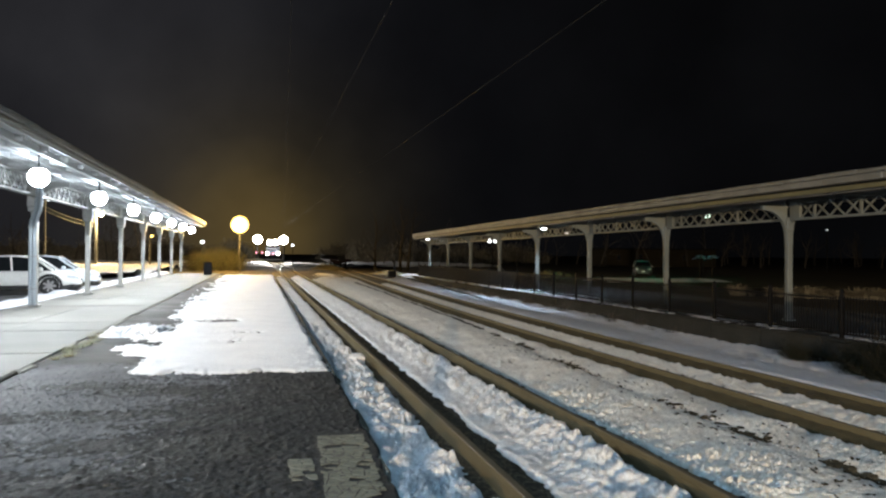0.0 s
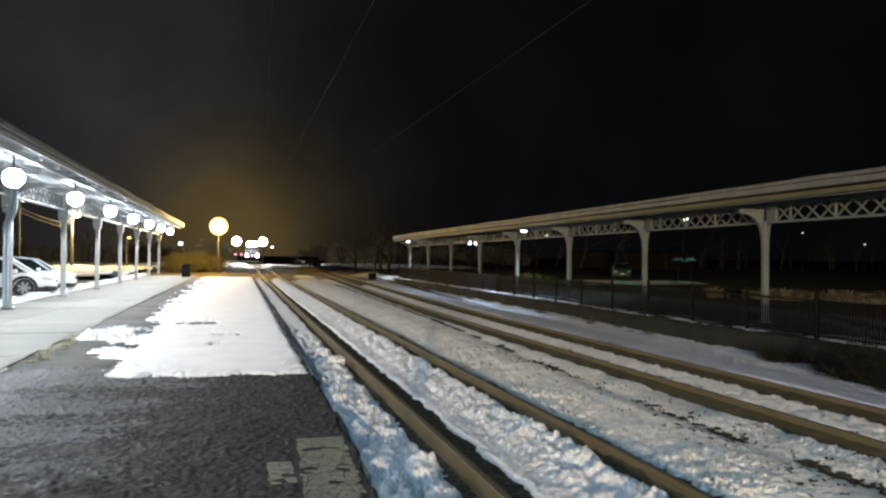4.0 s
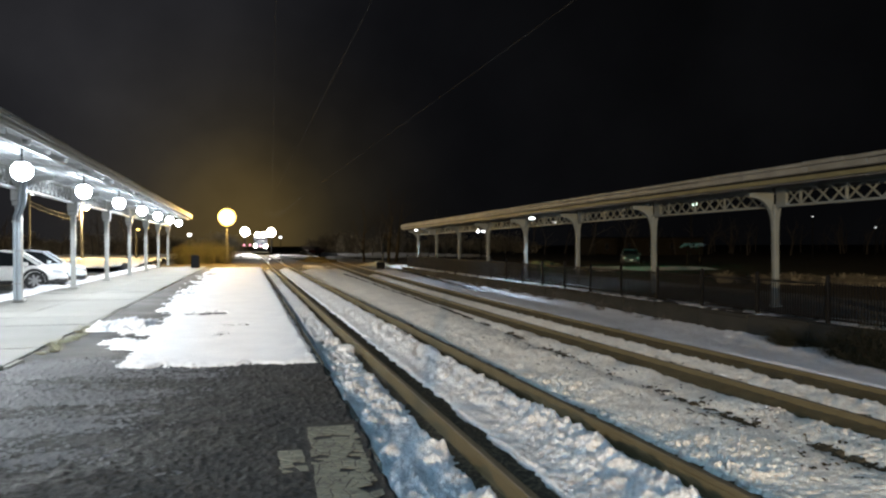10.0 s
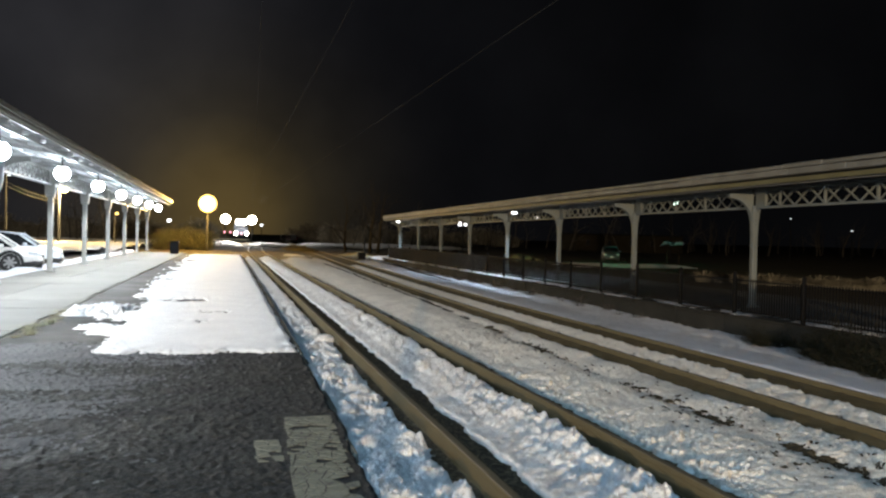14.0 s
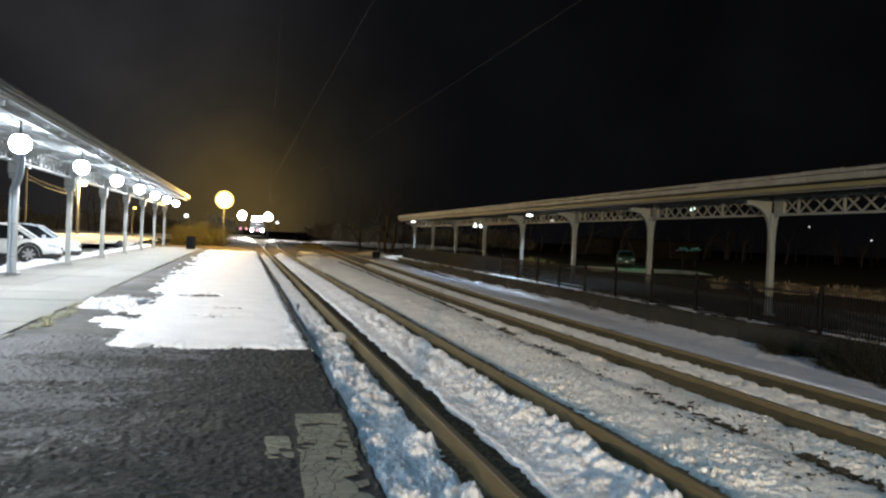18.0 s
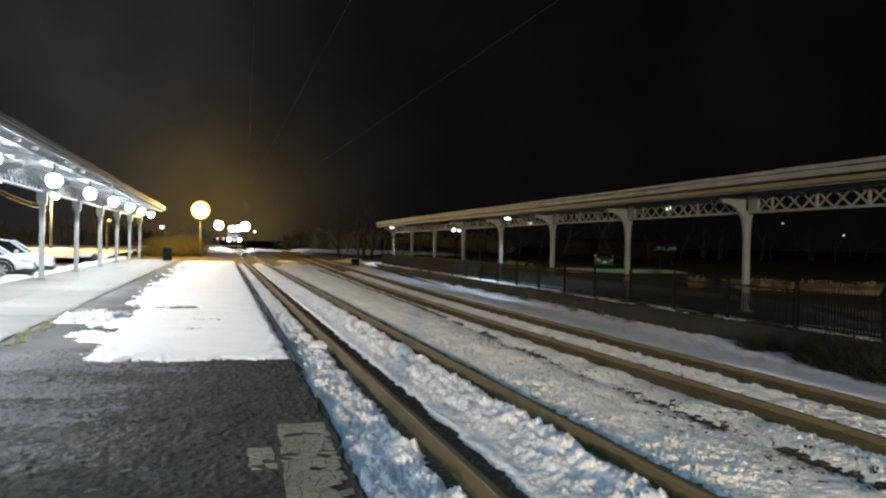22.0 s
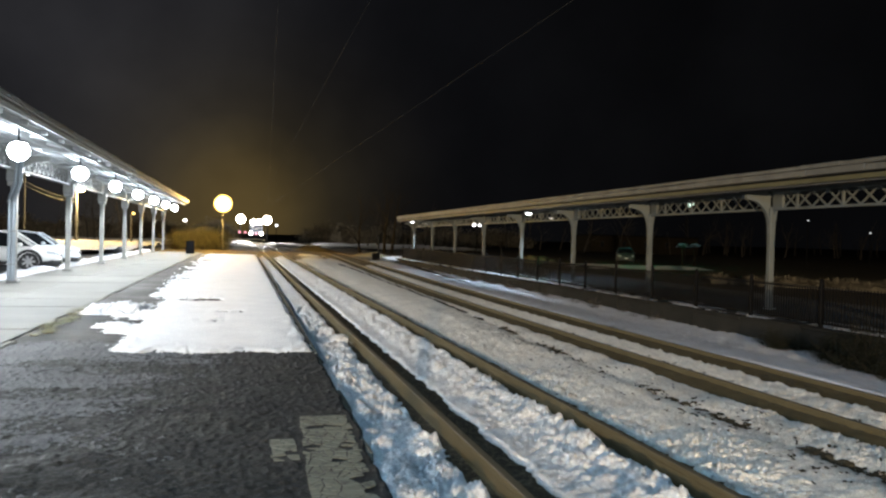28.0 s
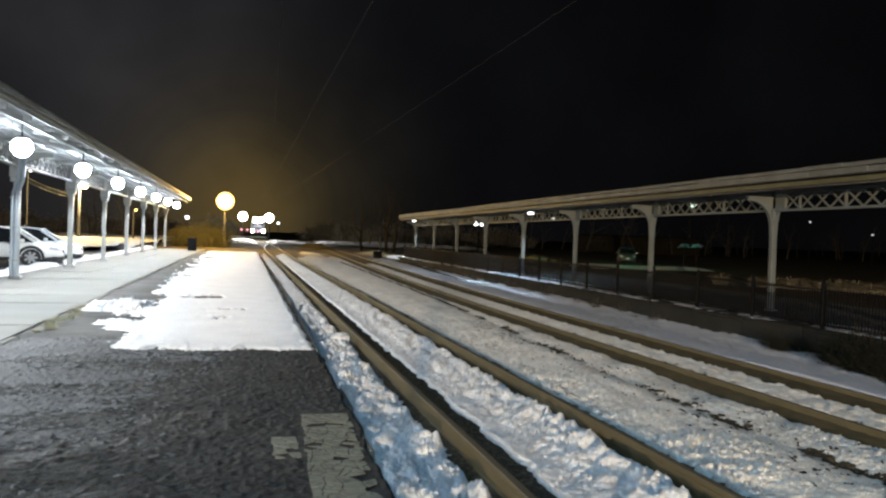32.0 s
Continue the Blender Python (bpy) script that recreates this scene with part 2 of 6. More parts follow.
EARTH = surface("winter_earth", (0.022, 0.019, 0.013), (0.06, 0.048, 0.03), 1.2, 0.95, 0, 30, 0.03, 0.3, (0.09, 0.08, 0.068), spec=0.1)
CONCRETE = surface("walk_concrete", (0.098, 0.096, 0.086), (0.168, 0.164, 0.15), 2.2, 0.85, 0, 140, 0.002, 0.26, (0.085, 0.082, 0.07))
# stained concrete, darkened overall to stand in for the shade on it
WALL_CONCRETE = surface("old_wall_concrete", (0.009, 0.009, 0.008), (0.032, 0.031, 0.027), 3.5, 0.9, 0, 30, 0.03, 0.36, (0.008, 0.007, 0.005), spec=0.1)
CURB = surface("curb_concrete", (0.09, 0.086, 0.07), (0.19, 0.184, 0.155), 5, 0.9, 0, 60, 0.006, 0.36, (0.06, 0.052, 0.036))
RUST = surface("rail_rust", (0.058, 0.046, 0.023), (0.096, 0.077, 0.041), 5, 0.85, 0.0, 90, 0.002, 0.1, (0.07, 0.042, 0.022), spec=0.12)
SHINY_RAIL = surface("polished_rail_steel", (0.42, 0.41, 0.39), (0.58, 0.57, 0.55), 4, 0.33, 1.0, 120, 0.0003)
RAIL_TOP = surface("worn_rail_top", (0.060, 0.048, 0.030), (0.10, 0.08, 0.052), 4, 0.62, 0.1, 120, 0.0005, spec=0.18)
# cream paint darkened and cooled to put the far canopy's dim light in
DIM_CREAM = surface("dim_cream_paint", (0.068, 0.075, 0.074), (0.118, 0.131, 0.129), 4, 0.6, 0, 80, 0.001, 0.18, (0.05, 0.046, 0.038), spec=0.3)
WHITE_PAINT = surface("white_paint", (0.66, 0.66, 0.64), (0.80, 0.80, 0.78), 3, 0.5, 0, 80, 0.001, 0.06, (0.4, 0.38, 0.34))
POST_PAINT = surface("grey_white_paint", (0.22, 0.22, 0.21), (0.33, 0.33, 0.315), 3, 0.55, 0, 80, 0.001, 0.1, (0.28, 0.26, 0.23))
YELLOW_BOARD = surface("ochre_board", (0.048, 0.043, 0.018), (0.104, 0.094, 0.042), 5, 0.65, 0, 70, 0.001, 0.25, (0.04, 0.033, 0.016))
WIRE = surface("weathered_wire", (0.018, 0.018, 0.017), (0.036, 0.035, 0.033), 8, 0.8, 0, 100, 0.0004, spec=0.05)
# below any black paint; stands in for light missing on the fence
DARK_METAL = surface("dark_metal", (0.002, 0.002, 0.0022), (0.005, 0.005, 0.0055), 8, 0.7, 0.0, 100, 0.0008, spec=0.08)
ROOF_METAL = surface("weathered_roof_edge", (0.046, 0.047, 0.044), (0.155, 0.155, 0.144), 5, 0.65, 0.1, 60, 0.002, 0.34, (0.19, 0.178, 0.14))
# shaded copy of the soffit boards, for the far canopy
SHADED_SOFFIT = surface("shaded_soffit", (0.08, 0.082, 0.085), (0.14, 0.143, 0.148), 3, 0.7, 0, 60, 0.002, 0.15, (0.10, 0.095, 0.09))
# same boards whitened to stand in for lamp bloom under the near canopy
LIT_SOFFIT = surface("lit_soffit", (0.46, 0.47, 0.48), (0.60, 0.61, 0.62), 3, 0.7, 0, 60, 0.002, 0.15, (0.14, 0.13, 0.12))
GREY_METAL = surface("grey_metal", (0.26, 0.30, 0.33), (0.42, 0.46, 0.50), 5, 0.4, 0.5, 80, 0.0006)
WOOD_POLE = surface("weathered_pole", (0.022, 0.021, 0.02), (0.05, 0.048, 0.045), 4, 0.9, 0, 50, 0.004, spec=0.2)
WORN_PAINT = surface("worn_line_paint", (0.078, 0.077, 0.055), (0.19, 0.186, 0.137), 9, 0.85, 0, 120, 0.0008, 0.42, (0.055, 0.052, 0.041))
CAR_WHITE = surface("white_car_paint", (0.74, 0.73, 0.71), (0.82, 0.81, 0.79), 2, 0.28, 0, 200, 0.0001, 0.05, (0.6, 0.58, 0.55))
CAR_BLUE_WHITE = surface("pale_car_paint", (0.62, 0.68, 0.74), (0.72, 0.78, 0.83), 2, 0.28, 0, 200, 0.0001)
CAR_GREY = surface("grey_car_paint", (0.04, 0.05, 0.05), (0.07, 0.08, 0.08), 2, 0.3, 0.2, 200, 0.0001)
CLADDING = surface("black_plastic", (0.02, 0.02, 0.02), (0.045, 0.045, 0.045), 8, 0.7, 0, 200, 0.0004, spec=0.25)
TYRE = surface("tyre_rubber", (0.012, 0.012, 0.012), (0.03, 0.03, 0.03), 10, 0.85, 0, 150, 0.001)
ALLOY = surface("alloy_wheel", (0.26, 0.26, 0.26), (0.38, 0.38, 0.38), 6, 0.45, 0.5, 200, 0.0002)
BARK = surface("dark_bark", (0.018, 0.015, 0.012), (0.045, 0.038, 0.03), 6, 0.95, 0, 60, 0.004)
DRY_GRASS = surface("dry_grass", (0.085, 0.077, 0.056), (0.20, 0.182, 0.14), 9, 0.9, 0, 60, 0.002)
TWIG = surface("dark_twigs", (0.008, 0.007, 0.005), (0.022, 0.018, 0.012), 9, 0.9, 0, 60, 0.002, spec=0.1)
LEAF = surface("dull_evergreen", (0.006, 0.007, 0.004), (0.018, 0.019, 0.011), 9, 0.8, 0, 60, 0.002, spec=0.1)
WEED = surface("pale_weeds", (0.12, 0.115, 0.06), (0.25, 0.24, 0.14), 9, 0.9, 0, 60, 0.002)
# the orange lamp's yellow is put into the hedge colour
HEDGE = surface("sodium_tinted_hedge", (0.035, 0.033, 0.01), (0.085, 0.075, 0.026), 7, 0.9, 0, 60, 0.002)
BRICK = surface("dark_brick", (0.022, 0.018, 0.018), (0.045, 0.036, 0.036), 5, 0.85, 0, 60, 0.004, spec=0.1)
LOCO_PAINT = surface("loco_paint", (0.03, 0.04, 0.07), (0.07, 0.08, 0.12), 3, 0.45, 0, 90, 0.0005)
BOXCAR_PAINT = surface("boxcar_paint", (0.005, 0.004, 0.0035), (0.010, 0.008, 0.007), 3, 0.7, 0, 60, 0.001, spec=0.02)

glass, gnt, gp = node_material("dark_car_glass")
gp.inputs["Base Color"].default_value = (0.012, 0.014, 0.016, 1)
gp.inputs["Roughness"].default_value = 0.06
GLASS = glass
lens_m, lnt, lp = node_material("clear_lamp_lens")
lp.inputs["Base Color"].default_value = (0.55, 0.58, 0.62, 1)
lp.inputs["Roughness"].default_value = 0.12
CLEAR_LENS = lens_m
LAMP_WHITE = glow("lamp_white", (0.80, 0.91, 1.0), 105.0)
LAMP_SMALL = glow("lamp_small_white", (0.9, 0.95, 1.0), 6.0)
LAMP_DIM = glow("lamp_dim_white", (0.8, 0.85, 0.9), 0.9)
LAMP_SODIUM = glow("lamp_sodium", (1.0, 0.66, 0.17), 5.0)
LAMP_LOT = glow("lamp_lot", (1.0, 0.86, 0.5), 6.0)
LAMP_TEAL = glow("lamp_teal", (0.25, 0.9, 0.7), 0.5)
LAMP_MINT = glow("lamp_mint", (0.7, 1.0, 0.9), 3.0)
LAMP_HEAD = glow("lamp_headlight", (1.0, 0.95, 0.85), 60.0)
LAMP_PINK = glow("lamp_pink", (1.0, 0.35, 0.45), 3.0)
LAMP_RED = glow("lamp_red", (1.0, 0.022, 0.03), 10.0)

# ---- mesh building ----


class Form:
    """Vertices and faces gathered from simple shaped pieces."""

    def __init__(self):
        self.v, self.f = [], []

    def add(self, vs, fs):
        n = len(self.v)
        self.v.extend(tuple(p) for p in vs)
        self.f.extend([tuple(n + i for i in f) for f in fs])
        return self

    def box(self, x0, x1, y0, y1, z0, z1, m=None, chamfer=0.0):
        c = chamfer
        if c > 0:
            vs, fs = [], []
            lo, hi = (x0, y0, z0), (x1, y1, z1)
            for sx in (0, 1):
                for sy in (0, 1):
                    for sz in (0, 1):
                        p = [hi[0] if sx else lo[0], hi[1] if sy else lo[1], hi[2] if sz else lo[2]]
                        d = [-c if sx else c, -c if sy else c, -c if sz else c]
                        for k in range(3):
                            vs.append([p[j] + (0 if j == k else d[j]) for j in range(3)])
            idx = lambda sx, sy, sz, k: (sx * 4 + sy * 2 + sz) * 3 + k
            for k in range(3):
                a, b = [j for j in range(3) if j != k]
                for s in (0, 1):
                    loop = []
                    for sa, sb in ((0, 0), (1, 0), (1, 1), (0, 1)):
                        t = [0, 0, 0]
                        t[k], t[a], t[b] = s, sa, sb
                        loop.append(idx(*t, k))
                    fs.append(loop)
            for k in range(3):
                a, b = [j for j in range(3) if j != k]
                for sa in (0, 1):
                    for sb in (0, 1):
                        t0, t1 = [0, 0, 0], [0, 0, 0]
                        t0[a] = t1[a] = sa
                        t0[b] = t1[b] = sb
                        t1[k] = 1
                        fs.append([idx(*t0, a), idx(*t1, a), idx(*t1, b), idx(*t0, b)])
            for sx in (0, 1):
                for sy in (0, 1):
                    for sz in (0, 1):
                        fs.append([idx(sx, sy, sz, 0), idx(sx, sy, sz, 1), idx(sx, sy, sz, 2)])
        else:
            vs = [(x, y, z) for x in (x0, x1) for y in (y0, y1) for z in (z0, z1)]
            fs = [(0, 1, 3, 2), (4, 6, 7, 5), (0, 4, 5, 1), (2, 3, 7, 6), (0, 2, 6, 4), (1, 5, 7, 3)]
        if m is not None:
            vs = [m @ Vector(p) for p in vs]
        return self.add(vs, fs)

    def beam(self, p, q, w, h):
        """A bar of section w x h from p to q; h is measured as near to upright as it goes."""
        p, q = Vector(p), Vector(q)
        d = (q - p).normalized()
        side = d.cross(Vector((0, 0, 1)))
        if side.length < 1e-4:
            side = Vector((1, 0, 0))
        side.normalize()
        up = side.cross(d)
        vs = [e + side * (a * w / 2) + up * (b * h / 2) for e in (p, q) for a, b in ((-1, -1), (1, -1), (1, 1), (-1, 1))]
        return self.add(vs, [(3, 2, 1, 0), (4, 5, 6, 7), (0, 1, 5, 4), (1, 2, 6, 5), (2, 3, 7, 6), (3, 0, 4, 7)])

    def tube(self, p, q, r0, r1=None, n=10, caps=True):
        r1 = r0 if r1 is None else r1
        p, q = Vector(p), Vector(q)
        d = (q - p).normalized()
        a = d.orthogonal().normalized()
        b = d.cross(a)
        vs = [e + a * (r * math.cos(t)) + b * (r * math.sin(t)) for e, r in ((p, r0), (q, r1)) for t in [2 * math.pi * i / n for i in range(n)]]
        fs = [(i, (i + 1) % n, n + (i + 1) % n, n + i) for i in range(n)]
        if caps:
            fs += [tuple(reversed(range(n))), tuple(range(n, 2 * n))]
        return self.add(vs, fs)

    def pipe(self, pts, r, n=8):
        for p, q in zip(pts, pts[1:]):
            self.tube(p, q, r, r, n)
        return self

    def lathe(self, prof, n=16, m=None):
        """Radius and height pairs turned about z."""
        vs = [(r * math.cos(2 * math.pi * i / n), r * math.sin(2 * math.pi * i / n), z) for r, z in prof for i in range(n)]
        fs = [(j * n + i, j * n + (i + 1) % n, (j + 1) * n + (i + 1) % n, (j + 1) * n + i) for j in range(len(prof) - 1) for i in range(n)]
        fs += [tuple(reversed(range(n))), tuple(range((len(prof) - 1) * n, len(prof) * n))]
        if m is not None:
            vs = [m @ Vector(p) for p in vs]
        return self.add(vs, fs)

    def prism(self, outline, y0, y1, axis="y"):
        """An outline in x and z pushed along y (or one in y and z along x)."""
        k = len(outline)
        vs = [((a, y, b) if axis == "y" else (y, a, b)) for y in (y0, y1) for a, b in outline]
        fs = [tuple(range(k)), tuple(reversed(range(k, 2 * k)))]
        fs += [(i, k + i, k + (i + 1) % k, (i + 1) % k) for i in range(k)]
        return self.add(vs, fs)

    def loft(self, sections):
        k = len(sections[0])
        vs = [p for s in sections for p in s]
        fs = [(j * k + i, j * k + (i + 1) % k, (j + 1) * k + (i + 1) % k, (j + 1) * k + i) for j in range(len(sections) - 1) for i in range(k)]
        fs += [tuple(reversed(range(k))), tuple(range((len(sections) - 1) * k, len(sections) * k))]
        return self.add(vs, fs)

    def mesh(self, name, mat, smooth=False):
        me = bpy.data.meshes.new(name)
        me.from_pydata(self.v, [], self.f)
        bm = bmesh.new()
        bm.from_mesh(me)
        bmesh.ops.recalc_face_normals(bm, faces=bm.faces)
        bm.to_mesh(me)
        bm.free()
        me.materials.append(mat)
        if smooth:
            me.shade_smooth()
        return me


def part(name, form, mat, parent=None, label="", at=None, smooth=False):
    me = form if isinstance(form, bpy.types.Mesh) else form.mesh(name, mat, smooth)
    ob = new(name, me)
    if parent is not None:
        ob.parent = parent
    if at is not None:
        ob.matrix_basis = at if isinstance(at, Matrix) else Matrix.Translation(at)
    if label:
        ob["label"] = label
    return ob


def thing(name, at, label, category, group="", kind=""):
    ob = new(name)
    ob.matrix_basis = at if isinstance(at, Matrix) else Matrix.Translation(at)
    return tagged(ob, label, category, group, kind)


def lattice(ix, iy, seed):
    v = np.sin(ix * 127.1 + iy * 311.7 + seed * 74.7) * 43758.5453
    return v - np.floor(v)


def value_noise(x, y, seed):
    ix, iy = np.floor(x), np.floor(y)
    fx, fy = x - ix, y - iy
    fx, fy = fx * fx * (3 - 2 * fx), fy * fy * (3 - 2 * fy)
    a, b = lattice(ix, iy, seed), lattice(ix + 1, iy, seed)
    c, d = lattice(ix, iy + 1, seed), lattice(ix + 1, iy + 1, seed)
    return (a * (1 - fx) + b * fx) * (1 - fy) + (c * (1 - fx) + d * fx) * fy


def fbm(x, y, freq, octaves, seed, gain=0.5):
    out, amp, tot = 0.0, 1.0, 0.0
    for k in range(octaves):
        c, s = math.cos(k * 0.7), math.sin(k * 0.7)
        out = out + amp * value_noise((x * c - y * s) * freq + 17.3 * k, (x * s + y * c) * freq, seed + k)
        tot += amp
        amp *= gain
        freq *= 2.03
    return out / tot


def billow(x, y, freq, octaves, seed, gain=0.5):
    out, amp, tot = 0.0, 1.0, 0.0
    for k in range(octaves):
        c, s = math.cos(k * 0.9), math.sin(k * 0.9)
        n = value_noise((x * c - y * s) * freq + 9.1 * k, (x * s + y * c) * freq, seed + k)
        out = out + amp * (1 - np.abs(2 * n - 1))
        tot += amp
        amp *= gain
        freq *= 2.1
    return out / tot


def sheet(name, xs, ys, height, mat, shift=None, parent=None, keep=None):
    """A surface over a grid of x and y, its height given by a function of both."""
    X, Y = np.meshgrid(np.asarray(xs, float), np.asarray(ys, float))
    Z = height(X, Y)
    PX = X if shift is None else X + shift(X, Y)
    nx, ny = len(xs), len(ys)
    co = np.stack([PX, Y, Z], -1).reshape(-1, 3)
    i = np.arange(nx * ny).reshape(ny, nx)
    q = np.stack([i[:-1, :-1], i[:-1, 1:], i[1:, 1:], i[1:, :-1]], -1).reshape(-1, 4)
    if keep is not None:
        k = keep(X, Y, Z).reshape(-1)
        q = q[k[q].any(1)]
    me = bpy.data.meshes.new(name)
    me.vertices.add(len(co))
    me.vertices.foreach_set("co", co.ravel())
    me.loops.add(q.size)
    me.loops.foreach_set("vertex_index", q.ravel().astype(np.int32))
    me.polygons.add(len(q))
    me.polygons.foreach_set("loop_start", np.arange(0, q.size, 4, dtype=np.int32))
    me.update(calc_edges=True)
    me.materials.append(mat)
    me.shade_smooth()
    ob = new(name, me)
    if parent is not None:
        ob.parent = parent
    return ob


def spread(y0, y1, step, grow):
    """Values from y0 to y1 whose step grows with the distance."""
    out = [y0]
    while out[-1] < y1:
        out.append(out[-1] + max(step, abs(out[-1]) * grow))
    return np.array(out)


def curve2(y):
    """How far the second track has swung to its right at y."""
    y = np.asarray(y, float)
    a = np.clip(y - 12, 0, 28)
    return 0.00075 * a * a + 0.042 * np.clip(y - 40, 0, None)


def ease(v, a, b):
    t = np.clip((v - a) / (b - a), 0, 1)
    return t * t * (3 - 2 * t)


# ---- setting ----


def ground_height(x, y):
    s = curve2(y)
    z = np.where(x < 1.0, -0.06, -0.19)
    fade = 1 - ease(y, 60, 70)
    bank = -0.70 * ease(x - s * fade, 7.9, 13.2) * fade
    z = z + np.where(x < 13.9, bank, 0)
    z = np.where(x >= 13.9, -0.36, z)
    return z


GX = [-1500, -400, -120, -40, -20, -9, -5, 0.95, 1.05, 1.2, 5, 8.9, 9.6, 10.4, 11.2, 12, 12.8, 13.6, 13.88, 13.95, 15, 22, 40, 120, 400, 1500]
GY = [-400, -60, -10, 0, 12, 20, 30, 40, 50, 54, 58, 60, 62, 64, 66, 68, 70, 80, 120, 200, 400, 900, 2500]
ground = sheet("ground", GX, GY, ground_height, EARTH)
tagged(ground, "dark winter earth with thin frost and gravel", "ground", kind="structure")

ballast = sheet("track_bed", np.linspace(1.2, 13.2, 40), spread(-6, 260, 1.5, 0.03), lambda X, Y: np.maximum(ground_height(X, Y) + 0.012 + 0.02 * fbm(X, Y, 3, 3, 5), -2), BALLAST,
                shift=lambda X, Y: curve2(Y) * ease(X, 3.6, 6.4))
tagged(ballast, "dark gravel track bed between snowy rails", "track bed", kind="structure")

for x0, x1, drop in ((5.55, 6.62, 0.155), (7.1, 8.14, 0.165)):
    bed = sheet("ballast_shoulder", np.linspace(x0, x1, 30), spread(-6, 120, 0.05, 0.012), lambda X, Y: -drop - 0.06 * np.clip(np.abs(X - (x0 + x1) / 2) - 0.4, 0, 1) + 0.035 * (fbm(X, Y, 16, 2, 33, 0.8) - 0.4), RUSTY_LIT_BALLAST, shift=lambda X, Y: curve2(Y))
    tagged(bed, "rust-brown gravel beside the curving track's rail, coloured as lit", "gravel", kind="stuff")

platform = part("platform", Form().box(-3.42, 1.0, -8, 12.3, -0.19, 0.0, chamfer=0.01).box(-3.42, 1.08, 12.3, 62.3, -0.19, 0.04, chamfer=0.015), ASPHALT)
tagged(platform, "worn wet asphalt station platform, partly snowed over", "platform", kind="structure")


def crumbled(X, Y):
    """Coarse broken asphalt, worn flatter under the paint and dropping away at its ragged edge."""
    paint = (1 - ease(np.abs(X - 0.77), 0.24, 0.32)) * (1 - ease(Y, 7.2, 7.5))
    paint = np.maximum(paint, (1 - ease(np.abs(X - 0.38), 0.10, 0.16)) * (1 - ease(np.abs(Y - 6.16), 0.28, 0.36)))
    rough_ = 0.034 * (fbm(X, Y, 19, 3, 101, 0.8) - 0.42) + 0.024 * (fbm(X, Y, 2.5, 3, 102) - 0.5) + 0.014 * ease(fbm(X, Y, 34, 2, 103), 0.68, 0.86)
    z = 0.036 + rough_ * (1 - 0.72 * paint) - 0.003 * paint
    drop = ease(X - edge_lean(Y) + 0.10 * (fbm(X, Y, 5, 3, 104, 0.6) - 0.5), 1.045, 1.10)
    return z - 0.12 * drop


def edge_lean(y):
    """How far the platform's edge is bent inward up close, to fit the camera's view."""
    return -0.075 * (1 - ease(np.asarray(y, float), 4.0, 7.6))


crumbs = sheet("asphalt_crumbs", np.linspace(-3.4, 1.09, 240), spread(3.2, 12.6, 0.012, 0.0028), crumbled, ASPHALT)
tagged(crumbs, "coarse crumbling asphalt surface of the platform", "asphalt", kind="stuff")


def frosty(X, Y, Z):
    """Pale frost streaks, thickened kerbward to put the lamps' brightness into the asphalt."""
    streak = fbm(X * 0.45, Y * 1.5, 1.0, 4, 111, 0.6) - 0.5
    grain = fbm(X, Y, 14, 3, 112, 0.8) - 0.5
    return 1.3 * streak + 1.1 * grain - 0.26 * ease(X, -3.0, -0.2) - 0.5 * ease(X, -0.6, 0.2) + 0.34 * ease(Y, 5.5, 9.5) - 0.2 > 0.02


frost = sheet("frost_film", np.linspace(-3.39, 0.3, 250), spread(3.2, 12.6, 0.012, 0.0028), lambda X, Y: crumbled(X, Y) + 0.004, FROST, keep=frosty)
tagged(frost, "pale frost streaks, thickened to carry lamplight on the asphalt", "frost", kind="stuff")


def platform_edge():
    edge = thing("platform_edging", (0, 0, 0), "weathered concrete edging along the asphalt platform", "edging", kind="structure")
    random.seed(5)
    y = 2.6
    while y < 62:
        ln = random.uniform(0.7, 1.5) if y < 11 else 2.4
        top = random.uniform(-0.025, 0.03) if y < 11 else 0.025 + random.uniform(-0.012, 0.008)
        x = 1.065 + float(edge_lean(y)) if y < 11 else 1.085
        f = Form().box(0, 0.05 + random.uniform(-0.01, 0.012), 0, ln - random.uniform(0.01, 0.05), -0.25, top, chamfer=0.012)
        part("edge_stone", f, EDGE_CONCRETE, edge, at=pose(x + random.uniform(-0.012, 0.012), y, 0, 0, random.uniform(-3, 3), random.uniform(-0.8, 0.8) if y < 11 else 0))
        y += ln


